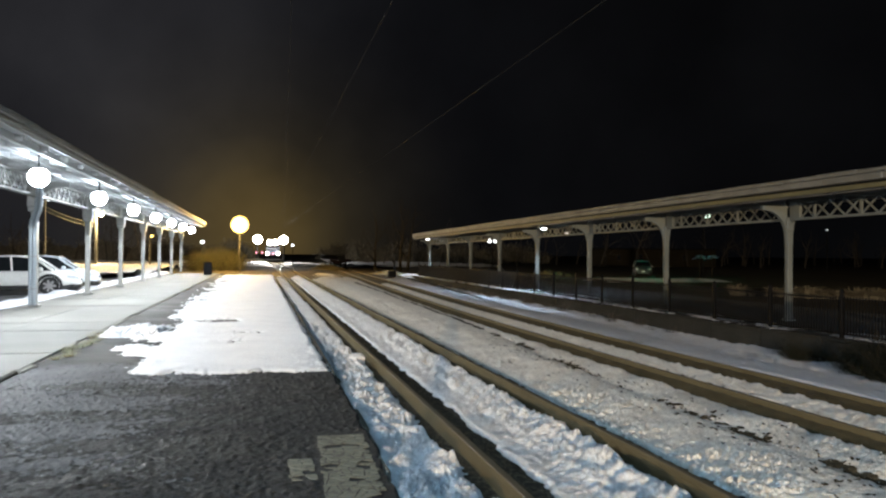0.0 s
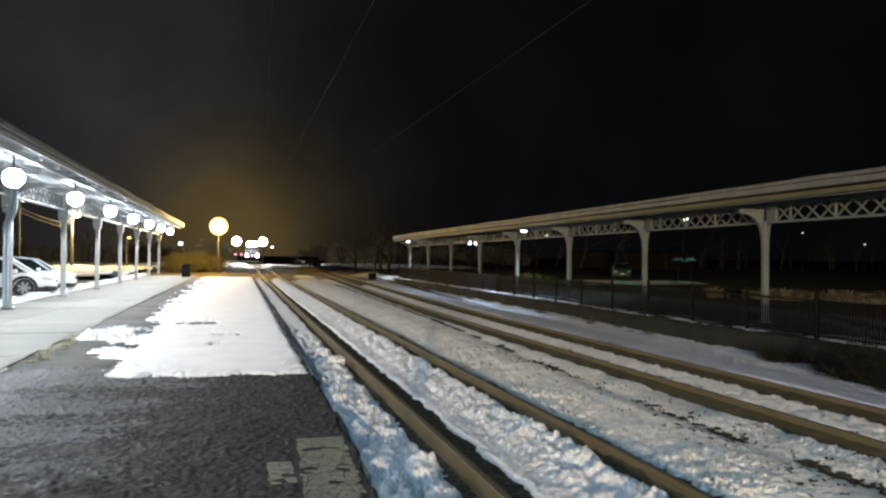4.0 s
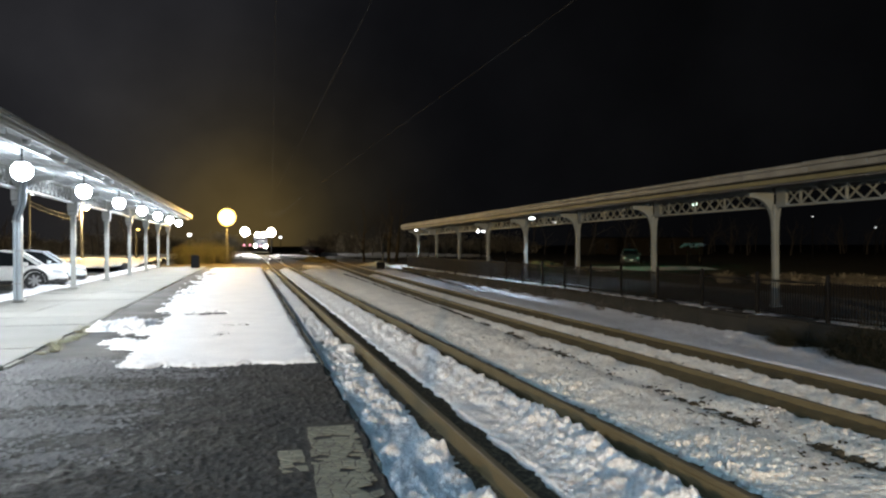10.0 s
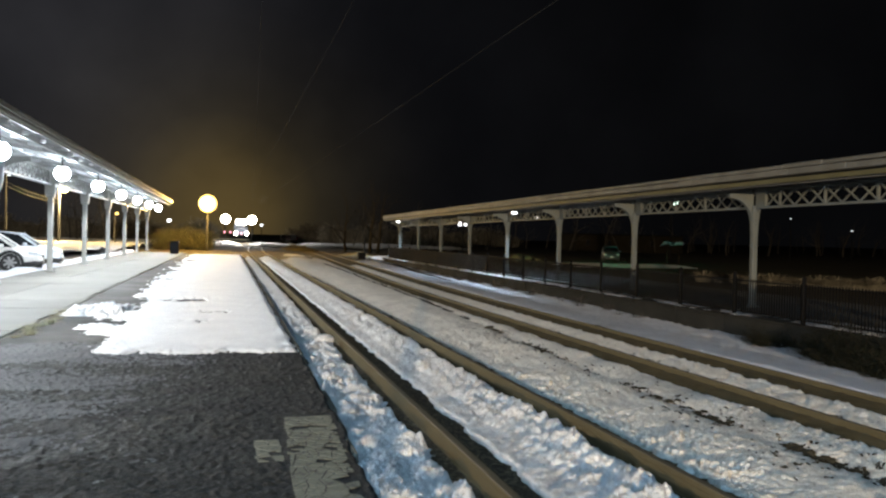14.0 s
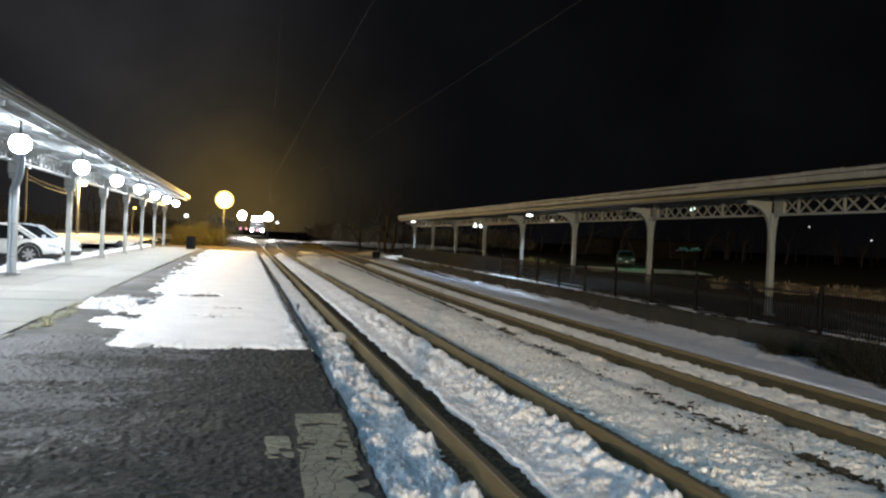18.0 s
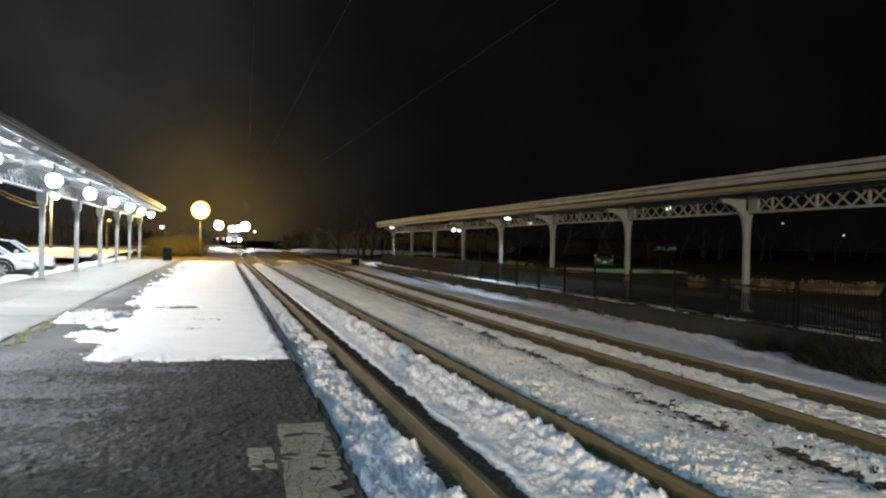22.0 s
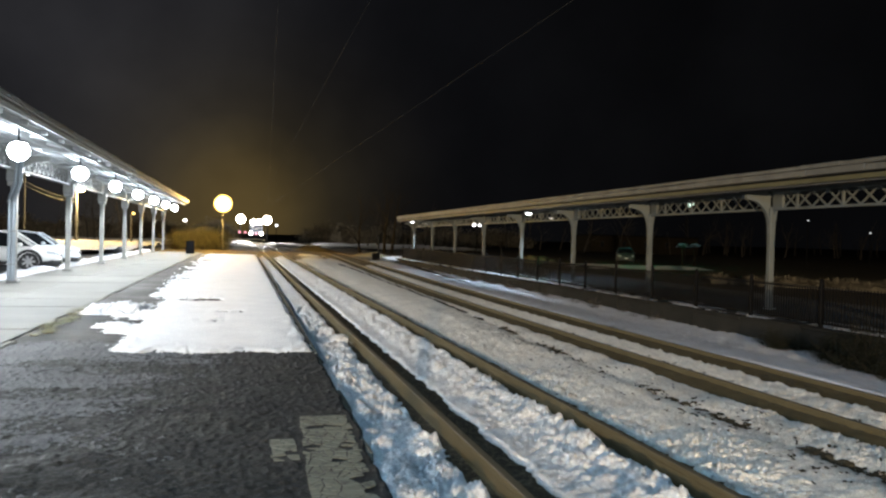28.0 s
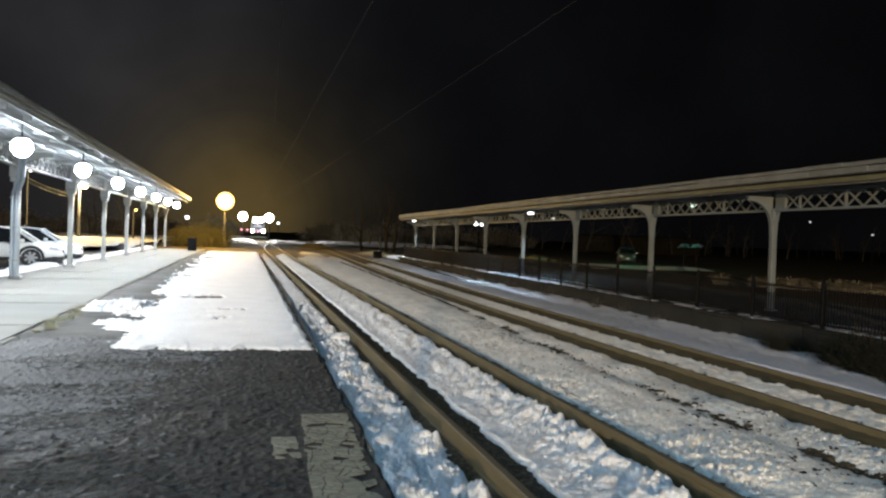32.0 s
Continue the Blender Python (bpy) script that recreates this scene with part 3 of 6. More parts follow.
def concrete_walk():
    walk_slab = thing("pavement", (-5.5, 0, 0), "pale concrete platform walk of large slabs", "pavement", kind="structure")
    shapes = []
    random.seed(3)
    for k in range(4):
        shapes.append(Form().box(-1.0, 1.0, -0.985, 0.985, -0.2, 0.0, chamfer=0.012).mesh("slab", CONCRETE))
    for j in range(36):
        for i in range(2):
            m = pose(-0.92 + i * 2.02, -5 + j * 1.99, 0.075 + random.uniform(-0.006, 0.006), random.uniform(-0.15, 0.15), random.uniform(-0.15, 0.15), 0)
            part("slab", random.choice(shapes), None, walk_slab, at=m)
    y = -6.0
    while y < 66:
        broken = 11.5 < y < 18
        ln = random.uniform(0.5, 1.1) if broken else random.uniform(1.7, 2.3)
        lift = random.uniform(-0.05, 0.02) if broken else random.uniform(-0.018, 0.008)
        f = Form().box(-0.07, 0.07, 0.0, ln - random.uniform(0.015, 0.05), -0.2, 0.0, chamfer=0.025)
        part("curb_stone", f.mesh("curb_stone", CURB), None, walk_slab, at=pose(2.105 + random.uniform(-0.02, 0.05 if broken else 0.01), y, 0.075 + lift, random.uniform(-1, 1), random.uniform(-4, 6) if broken else random.uniform(-1, 1), random.uniform(-4, 3) if broken else random.uniform(-0.4, 0.4)))
        y += ln


def rail(name, x, z, swing, label, y0=-6.0, y1=330.0, path=None, head=None):
    prof = [(-0.075, -0.21), (0.075, -0.21), (0.075, -0.195), (0.02, -0.17), (0.02, -0.055), (0.035, -0.042), (0.036, -0.006), (-0.036, -0.006), (-0.038, -0.042), (-0.034, -0.05), (-0.036, -0.165), (-0.075, -0.195)]
    top = [(-0.036, -0.006), (0.036, -0.006), (0.030, 0.0), (-0.030, 0.0)]
    ys = [y for y in np.r_[np.arange(y0, 90, 3.0), np.arange(90, y1, 12.0)]] if path is None else path[0]
    xs = (x + swing * curve2(ys)) if path is None else path[1]
    body = Form().loft([[(px + a, y, z + b) for a, b in prof] for px, y in zip(xs, ys)])
    run = Form().loft([[(px + a, y, z + b) for a, b in top] for px, y in zip(xs, ys)])
    ob = part(name, body, RUST)
    tagged(ob, label, "rail", "railway rails", "structure")
    part("running_surface", run, head or RAIL_TOP, ob, "polished rail head")
    return ob


rail("rail", 1.97, 0.0, 0, "rusty brown steel rail beside the platform")
rail("rail", 3.47, 0.0, 0, "rusty brown steel rail of the platform track")
rail("rail", 6.46, -0.08, 1, "rusty brown steel rail of the curving track")
rail("rail", 7.97, -0.10, 1, "rusty brown steel rail by the snowy bank")
ty = np.linspace(74, 130, 22)
for x0, x1 in ((1.97, 4.4), (3.47, 6.0)):
    u = (ty - 74) / 56
    rail("switch_rail", 0, -0.012, 0, "worn steel rail of a turnout", path=(ty, x0 + 0.05 + (x1 - x0) * u * u * (1.6 - 0.6 * u)), head=SHINY_RAIL)


def snow_strips():
    behind = np.arange(-8.0, 3.55, 0.07)
    near = np.r_[behind, spread(3.6, 66, 0.014, 0.0036)]

    def pits(X, Y, x0, x1, gap, seed, rx, ry, share=0.7):
        """Small boot and melt holes scattered along a strip."""
        deep = np.zeros_like(X)
        rnd_ = random.Random(seed)
        y = 4.0
        while y < 34:
            y += rnd_.uniform(0.4, 1.6) * gap
            if rnd_.random() < share:
                cx, w, h, d = rnd_.uniform(x0, x1), rx * rnd_.uniform(0.6, 1.4), ry * rnd_.uniform(0.6, 1.4), rnd_.uniform(0.4, 1.0)
                deep = np.maximum(deep, d * np.exp(-((X - cx) / w) ** 2 - ((Y - y) / h) ** 2))
        return deep

    def left_strip(X, Y):
        lead = 1.0 + edge_lean(Y) + 0.16 * ease(Y, 9.6, 11.5) + 0.10 * fbm(X, Y, 5, 3, 8)
        env = ease(X - lead, -0.06, 0.06) * (1 + 0.12 * (1 - ease(Y, 9.6, 11.5)) * (1 - ease(X, 1.25, 1.5))) * (1 - 0.75 * ease(X - 0.12 * (fbm(X, Y, 4, 3, 9) - 0.5), 1.68, 1.88))
        rough_ = 0.95 * (1 - billow(X + 0.05 * fbm(X, Y, 9, 2, 18), Y, 3.1, 3, 11, 0.55)) + 0.5 * (fbm(X, Y, 15, 3, 12, 0.8) - 0.25)
        big = fbm(X, Y, 1.1, 2, 3)
        rough_ = 0.4 + (rough_ - 0.4) * (1 - 0.75 * ease(Y, 11, 28))
        return -0.32 + env * (0.142 + 0.055 * ease(Y, 12, 25) + 0.20 * rough_ * (0.55 + 0.9 * big)) - 0.10 * pits(X, Y, 1.2, 1.8, 0.5, 5, 0.07, 0.12) - 0.35 * ease(Y, 50, 66) * big

    ob = sheet("snow_strip", np.linspace(0.99, 1.93, 90), near, left_strip, SNOW_TRACK)
    tagged(ob, "crusted lumpy snow between platform and rail", "snow", kind="stuff")

    def middle(X, Y):
        env = ease(X - 2.26 - 0.13 * fbm(X, Y, 4.5, 2, 21, 0.5), 0.0, 0.07) * (1 - 0.85 * ease(X - 0.16 * (fbm(X, Y, 3.5, 4, 22, 0.65) - 0.5), 3.10, 3.34))
        rough_ = 0.7 * (1 - billow(X + 0.05 * fbm(X, Y, 9, 2, 38), Y, 3.6, 3, 31, 0.55)) + 0.6 * (fbm(X, Y, 15, 3, 32, 0.8) - 0.2)
        calm = ease(X, 2.5, 2.85)
        rough_ = 0.45 + (rough_ - 0.45) * (1 - 0.8 * ease(Y, 10, 26))
        tilt = np.interp(X, [2.1, 2.55, 2.8, 3.1, 3.3], [-0.004, 0.0, 0.0, 0.045, 0.01])
        return -0.31 + env * (0.145 + tilt + (0.07 + 0.14 * calm) * rough_ + 0.05 * fbm(X, Y, 0.9, 2, 6)) - 0.12 * pits(X, Y, 2.65, 3.15, 0.45, 7, 0.05, 0.12) - 0.3 * ease(Y, 52, 70) * fbm(X, Y, 1.2, 2, 3)

    ob = sheet("snow_strip", np.linspace(2.08, 3.43, 104), near, middle, SNOW_TRACK)
    tagged(ob, "lumpy trodden snow between the platform track's rails", "snow", kind="stuff")

    def lane(Y):
        return 5.12 + 0.5 * ease(Y, 9, 22) - 0.15 * ease(Y, 34, 48) + 0.14 * (fbm(Y * 0, Y, 0.6, 2, 77) - 0.5)

    def field(X, Y):
        env = ease(X - 3.63 - 0.20 * fbm(X, Y, 4.5, 4, 41, 0.7), 0.0, 0.14) * (1 - 1.0 * ease(X - 0.16 * (fbm(X, Y, 3.5, 4, 42, 0.65) - 0.5), 5.80, 6.06))
        rough_ = 1.0 * fbm(X, Y, 19, 4, 51, 0.85) + 0.25 * billow(X, Y, 4.5, 3, 52, 0.6)
        rough_ = 0.6 + (rough_ - 0.6) * (1 - 0.85 * ease(Y, 8, 22)) * (0.6 + 1.2 * np.exp(-((X - 3.9) / 0.36) ** 2) + 0.25 * ease(X, 5.4, 5.8))
        tilt = np.interp(X, [3.6, 4.05, 4.45, 4.8, 5.6, 5.8, 6.1], [-0.05, -0.045, 0.0, 0.03, 0.03, 0.005, -0.03])
        ruts = 0.022 * (fbm(X * 2.4, Y * 0.16, 1.6, 3, 55) - 0.5)
        groove = 0.03 * np.exp(-((X - lane(Y)) / 0.16) ** 2)
        return -0.29 + env * (0.16 + tilt + ruts - groove + (0.055 + 0.075 * ease(fbm(X, Y, 1.6, 3, 57), 0.35, 0.65)) * (rough_ - 0.35) * (0.5 + fbm(X, Y, 1.3, 3, 54)) + 0.015 * fbm(X, Y, 0.8, 2, 9)) - 0.05 * pits(X, Y, 3.8, 5.6, 0.5, 17, 0.06, 0.1) - 0.3 * ease(Y, 54, 72) * fbm(X, Y, 0.8, 2, 3)

    ob = sheet("snow_strip", np.linspace(3.55, 6.34, 160), np.r_[behind, spread(3.6, 76, 0.018, 0.003)], field, SNOW_FIELD, shift=lambda X, Y: curve2(Y) * ease(X, 3.6, 6.3))
    tagged(ob, "grey trodden snow with dirt showing between two tracks", "snow", kind="stuff")

    def dirt(X, Y):
        return field(X, Y) + 0.006

    def dirty(X, Y, Z):
        near_lane = np.exp(-(((X - lane(Y)) / (0.13 - 0.04 * ease(Y, 14, 22))) ** 2))
        stray = 0.35 * np.exp(-(((X - 5.0) / 0.45) ** 2)) * (1 - ease(Y, 12, 20))
        patchy = np.maximum(ease(fbm(X, Y, 1.3, 2, 61), 0.2, 0.5), 0.9 * ease(Y, 15, 24))
        return (0.68 * np.maximum(near_lane, stray) * patchy + (2.2 - 0.9 * ease(Y, 15, 24)) * (fbm(X, Y * 0.75, 15, 5, 66, 0.78) - 0.5)) > 0.60 - 0.12 * ease(Y, 15, 24)

    ob = sheet("dirt_patches", np.linspace(4.4, 5.95, 150), spread(4.0, 50, 0.014, 0.0025), dirt, EARTH, shift=lambda X, Y: curve2(Y) * ease(X, 3.6, 6.3), keep=dirty)
    tagged(ob, "dark ragged dirt patches on the trodden snow", "dirt", kind="stuff")

    far = np.r_[behind, spread(3.6, 60, 0.03, 0.006)]

    def second(X, Y):
        env = ease(X - 0.1 * fbm(X, Y, 4, 3, 70), 6.56, 6.72) * (1 - 1.0 * ease(X - 0.14 * (fbm(X, Y, 3.5, 4, 72, 0.65) - 0.5), 7.28, 7.52))
        tilt = np.interp(X, [6.5, 6.85, 7.3, 7.5], [-0.06, -0.03, 0.0, -0.04])
        return -0.40 + env * (0.20 + tilt + 0.15 * (0.5 + 0.7 * (fbm(X, Y, 9, 3, 71, 0.8) - 0.5) * (1 - 0.8 * ease(Y, 10, 26)))) - 0.25 * ease(Y, 46, 60) * fbm(X, Y, 0.8, 2, 3)

    ob = sheet("snow_strip", np.linspace(6.54, 7.9, 60), far, second, SNOW_FIELD, shift=lambda X, Y: curve2(Y))
    tagged(ob, "grey old snow between the curving track's rails", "snow", kind="stuff")

    def bank(X, Y):
        env = ease(X, 8.08, 8.3)
        return ground_height(X, Y) - 0.10 + env * (0.11 + 0.11 * ease(X, 10.8, 13.4) + 0.12 * ease(Y, 21, 31) * ease(X, 11.9, 13.5) * fbm(X, Y, 1.1, 4, 83, 0.65) + 0.13 * (fbm(X, Y, 5.0, 4, 81, 0.75) - 0.4) * (0.25 + 0.75 * ease(X, 8.6, 11.0)) + 0.06 * fbm(X, Y, 0.5, 2, 8)) - 0.25 * ease(Y, 56, 69) * fbm(X, Y, 0.8, 2, 3)

    ob = sheet("snow_bank", np.linspace(8.03, 13.86, 130), np.r_[behind, spread(3.6, 69, 0.04, 0.005)], bank, SNOW_BANK, shift=lambda X, Y: curve2(Y) * (1 - ease(X, 9, 13.5)))
    tagged(ob, "smooth snow bank sloping down to the wall", "snow", kind="stuff")

    def blanket(X, Y):
        left = np.interp(Y, [10.9, 11.3, 11.7, 12.8, 13.6, 14.5, 14.9, 15.3, 15.8, 16.4, 17.0, 17.8, 18.6, 19.4, 21, 23, 28, 40, 62], [-0.5, -1.7, -2.02, -1.98, -2.15, -2.75, -2.4, -1.9, -2.55, -2.8, -3.0, -2.8, -2.15, -2.2, -2.4, -2.4, -2.35, -2.65, -2.6])
        n = fbm(X, Y * 1.8, 1.5, 6, 91, 0.72) - 0.5
        front = 11.15 + 0.9 * (fbm(X, X * 0, 1.6, 5, 92, 0.75) - 0.5)
        d = np.minimum(X - left + (1.1 + 1.0 * ease(Y, 18, 21)) * n, (Y - front) * 1.0 + 0.45 * n)
        d = np.minimum(d, (1.06 - X) * 2.0 + 0.3 * n)
        d = np.minimum(d, 61.8 - Y)
        spots = 0.07 * np.exp(-(((X + 0.95) / 0.5) ** 2) - ((Y - 20.2) / 0.45) ** 2) + 0.05 * np.exp(-(((X + 0.45) / 0.3) ** 2) - ((Y - 15.3) / 0.25) ** 2) + 0.05 * np.exp(-(((X + 0.2) / 0.5) ** 2) - ((Y - 17.0) / 0.2) ** 2)
        thin = 0.05 * ease(fbm(X, Y * 0.6, 1.1, 5, 97, 0.65), 0.50, 0.60) * (1 - ease(X, -2.5, -1.5))
        rim = (1 - ease(d, 0.15, 0.8)) * ease(d, -0.02, 0.1)
        return 0.020 + 0.055 * ease(d, -0.02, 0.25) + 0.016 * (fbm(X, Y, 2.5, 4, 93) - 0.5) * ease(d, 0, 0.3) + 0.10 * (fbm(X, Y, 7, 4, 94, 0.75) - 0.45) * rim - 2.6 * spots * ease(fbm(X, Y * 0.8, 5, 4, 99, 0.7), 0.38, 0.62) - thin * 2.6 * (0.3 + fbm(X, Y, 5, 3, 98))

    ob = sheet("snow_blanket", np.linspace(-3.38, 1.07, 150), spread(10.7, 62.2, 0.03, 0.0042), blanket, SNOW_PLATFORM, keep=lambda X, Y, Z: Z > 0.032)
    tagged(ob, "white snow blanket lying on the asphalt platform", "snow", kind="stuff")

    def crumb_bed(name, label, spots, seed):
        """Many small broken crumbs of crusted snow, half sunk in the strip below."""
        rnd_ = np.random.RandomState(seed)
        bm = bmesh.new()
        bmesh.ops.create_icosphere(bm, subdivisions=1, radius=1.0)
        base = np.array([v.co[:] for v in bm.verts])
        tris = np.array([[v.index for v in f.verts] for f in bm.faces])
        bm.free()
        co, fa = [], []
        for n, (x, y, z, r) in enumerate(spots):
            bulge = rnd_.uniform(0.55, 1.35, len(base))
            size = r * rnd_.uniform((0.7, 0.7, 0.45), (1.4, 1.4, 0.9))
            turn = np.array(Euler((0, 0, rnd_.uniform(0, 6))).to_matrix())
            co.append((base * bulge[:, None] * size) @ turn.T + np.array([x, y, z]))
            fa.append(tris + n * len(base))
        me = bpy.data.meshes.new(name)
        me.from_pydata(np.concatenate(co).tolist(), [], np.concatenate(fa).tolist())
        me.materials.append(SNOW_TRACK)
        tagged(new(name, me), label, "snow", kind="stuff")

    def scatter(count, seed, x0, x1, y0, y1, height, r0, r1, power=1.6):
        rnd_ = np.random.RandomState(seed)
        y = y0 + (y1 - y0) * rnd_.random_sample(count) ** power
        x = rnd_.uniform(x0, x1, count)
        r = r0 + (r1 - r0) * rnd_.random_sample(count) ** 3
        z = height(x, y)
        keep = (z > -0.24) & (fbm(x, y, 2.2, 3, seed) > 0.42)
        return list(zip(x[keep], y[keep], (z + r * rnd_.uniform(-0.5, 0.3, count))[keep], r[keep]))

    crumb_bed("snow_crumbs", "broken crumbs of crusted snow beside the platform", scatter(3000, 3, 1.04, 1.82, 3.4, 16.0, left_strip, 0.007, 0.034) + scatter(500, 4, 1.10, 1.84, 11.0, 30.0, left_strip, 0.012, 0.045), 61)
    crumb_bed("snow_crumbs", "broken crumbs of trodden snow between the rails", scatter(3000, 5, 2.3, 3.3, 3.4, 13.0, middle, 0.006, 0.026) + scatter(500, 6, 2.9, 3.3, 6.0, 24.0, middle, 0.01, 0.03), 62)
    clod = Form().loft([[(1.67 + r * c, 13.05 + 1.3 * r * q, z) for c, q in ((-1, -0.6), (-0.2, -1), (0.8, -0.7), (1, 0.2), (0.4, 1), (-0.7, 0.8))] for r, z in ((0.13, -0.2), (0.16, -0.06), (0.15, 0.01), (0.10, 0.045))])
    tagged(part("snow_clod", clod, SNOW_TRACK), "flat broken block of crusted snow beside the rail", "snow")

    def clods(X, Y):
        d = 1 - ((X + 2.65) / 0.7) ** 2 - ((Y - 17.5) / 1.3) ** 2 + 1.6 * (fbm(X, Y, 3.0, 4, 14, 0.65) - 0.5)
        return 0.01 + 0.15 * ease(d, 0, 0.7) * (0.1 + 0.75 * (1 - billow(X, Y, 4.5, 3, 15, 0.6)) + 0.8 * fbm(X, Y, 13, 4, 16, 0.8))

    ob = sheet("snow_heap", np.linspace(-3.4, -1.8, 74), np.linspace(15.9, 19.2, 110), clods, SNOW_PLATFORM, keep=lambda X, Y, Z: Z > 0.038)
    tagged(ob, "small heap of shovelled snow clods on the platform", "snow", kind="stuff")

    def berm(X, Y):
        d = 1 - np.abs((X + 7.95) / 0.55)
        return -0.02 + 0.26 * ease(d, 0, 0.8) * (0.35 + 0.9 * fbm(X, Y, 0.9, 4, 19))

    ob = sheet("snow_berm", np.linspace(-8.5, -7.55, 26), spread(20.0, 68, 0.08, 0.006), berm, SNOW_BANK, keep=lambda X, Y, Z: Z > 0.0)
    tagged(ob, "ploughed snow berm between walk and car park", "snow", kind="stuff")

    def lot(X, Y):
        d = fbm(X, Y, 0.16, 4, 23, 0.6) - 0.42 + 0.25 * ease(Y, 62, 80)
        return -0.05 + 0.55 * ease(d, -0.05, 0.25) * (0.5 + fbm(X, Y, 0.5, 3, 24))

    ob = sheet("lot_snow", np.linspace(-60, -8.6, 90), np.linspace(56, 112, 70), lot, SNOW_BANK, keep=lambda X, Y, Z: Z > 0.0)
    tagged(ob, "ploughed snow heaps in the car park under orange light", "snow", kind="stuff")

    def far_side(X, Y):
        d = 1 - np.abs((X - 14.75) / 0.75)
        return -0.235 + 0.10 * ease(0.75 * d + 0.15 - 0.55 * ease(Y, 14.5, 18) * (1 - ease(Y, 24, 36)) + 1.3 * (fbm(X, Y, 0.9, 5, 29, 0.65) - 0.5), 0.1, 0.7)

    ob = sheet("platform_snow", np.linspace(14.0, 15.5, 30), spread(9.0, 72, 0.1, 0.008), far_side, SNOW_BANK, keep=lambda X, Y, Z: Z > -0.215)
    tagged(ob, "thin strip of snow behind the platform fence", "snow", kind="stuff")

    def coping_snow(X, Y):
        return -0.178 + 0.035 * ease(fbm(X * 0.6, Y, 1.4, 5, 87, 0.65) - 0.12 * np.abs(X - 13.72) / 0.17, 0.42, 0.56)

    ob = sheet("coping_snow", np.linspace(13.56, 13.88, 12), spread(17.0, 65, 0.06, 0.004), coping_snow, SNOW_BANK, keep=lambda X, Y, Z: Z > -0.172)
    tagged(ob, "thin frozen snow lying along the wall's coping", "snow", kind="stuff")

    def green_snow(X, Y):
        return -0.4 + 0.30 * ease(1 - np.abs((Y - 58) / 3.4), 0, 1) * (0.4 + fbm(X, Y, 0.3, 3, 37))

    ob = sheet("lawn_snow", np.linspace(27.5, 38.9, 50), np.linspace(54, 62, 24), green_snow, SNOW_BANK, keep=lambda X, Y, Z: Z > -0.37)
    tagged(ob, "low snow bank on a lawn lit by a green lamp", "snow", kind="stuff")


def painted_patch():
    patch = thing("painted_patch", (0, 0, 0.0405), "cracked worn cream paint patch on the asphalt", "painted marking", kind="structure")
    rnd = random.Random(21)

    def cells(x0, x1, y0, y1, n, lean):
        sites = [(rnd.uniform(x0 - 0.2, x1 + 0.2), rnd.uniform(y0 - 0.2, y1 + 0.2)) for _ in range(n)]
        for i, (sx, sy) in enumerate(sites):
            if not (x0 - 0.1 < sx < x1 + 0.1 and y0 - 0.1 < sy < y1 + 0.1) or rnd.random() < 0.03:
                continue
            e = rnd.uniform(-0.012, 0.012)
            poly = [(x0 + e, max(sy - 0.3, y0 + e)), (x1 + e, max(sy - 0.3, y0 + e)), (x1 + e, min(sy + 0.3, y1 + e)), (x0 + e, min(sy + 0.3, y1 + e))]
            for j, (ox, oy) in enumerate(sites):
                if j == i or abs(ox - sx) + abs(oy - sy) > 0.8:
                    continue
                dx, dy = ox - sx, (oy - sy)
                ln = math.hypot(dx, dy)
                lim = ln / 2 - 0.005
                out = []
                for (ax, ay), (bx, by) in zip(poly, poly[1:] + poly[:1]):
                    da = ((ax - sx) * dx + (ay - sy) * dy) / ln - lim
                    db = ((bx - sx) * dx + (by - sy) * dy) / ln - lim
                    if da <= 0:
                        out.append((ax, ay))
                    if (da < 0) != (db < 0):
                        u = da / (da - db)
                        out.append((ax + (bx - ax) * u, ay + (by - ay) * u))
                poly = out
                if len(poly) < 3:
                    break
            if len(poly) < 3 or rnd.random() < 0.05 + 0.25 * ((sx - x0) / (x1 - x0)) ** 4:
                continue
            if abs(sum(a[0] * b[1] - b[0] * a[1] for a, b in zip(poly, poly[1:] + poly[:1]))) < 0.0012:
                continue
            poly = [(px + lean * (py - 7.2), py) for px, py in poly]
            k = len(poly)
            f = Form().add([(p, q, 0.0) for p, q in poly] + [(p, q, 0.004) for p, q in poly],
                           [tuple(range(k)), tuple(range(k, 2 * k))] + [(a, (a + 1) % k, k + (a + 1) % k, k + a) for a in range(k)])
            part("paint_flake", f, WORN_PAINT, patch)

    cells(0.55, 1.0, 4.0, 7.22, 320, 0.035)
    cells(0.25, 0.46, 5.82, 6.45, 40, 0.0)


platform_edge()
concrete_walk()
snow_strips()
painted_patch()

lot = part("car_park", Form().box(-70, -7.62, -10, 120, -0.19, -0.02), LOT_ASPHALT)
tagged(lot, "dark wet asphalt car park", "car park", kind="structure")

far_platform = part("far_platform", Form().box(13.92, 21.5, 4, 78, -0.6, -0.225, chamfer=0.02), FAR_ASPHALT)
tagged(far_platform, "dark asphalt platform behind a low wall", "platform", kind="structure")


def retaining_wall():
    wall = thing("wall_retaining", (13.7, 0, -0.95), "low stained and shade-darkened concrete retaining wall below the fence", "wall", kind="structure")
    random.seed(8)
    y = 5.0
    while y < 66:
        L = random.uniform(2.2, 3.0)
        dz = random.uniform(-0.03, 0.03)
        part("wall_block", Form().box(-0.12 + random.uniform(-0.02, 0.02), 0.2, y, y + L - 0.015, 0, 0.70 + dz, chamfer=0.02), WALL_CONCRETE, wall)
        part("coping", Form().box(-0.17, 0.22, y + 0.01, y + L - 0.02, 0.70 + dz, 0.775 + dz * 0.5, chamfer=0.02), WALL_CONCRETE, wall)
        y += L


retaining_wall()


# ---- canopies ----


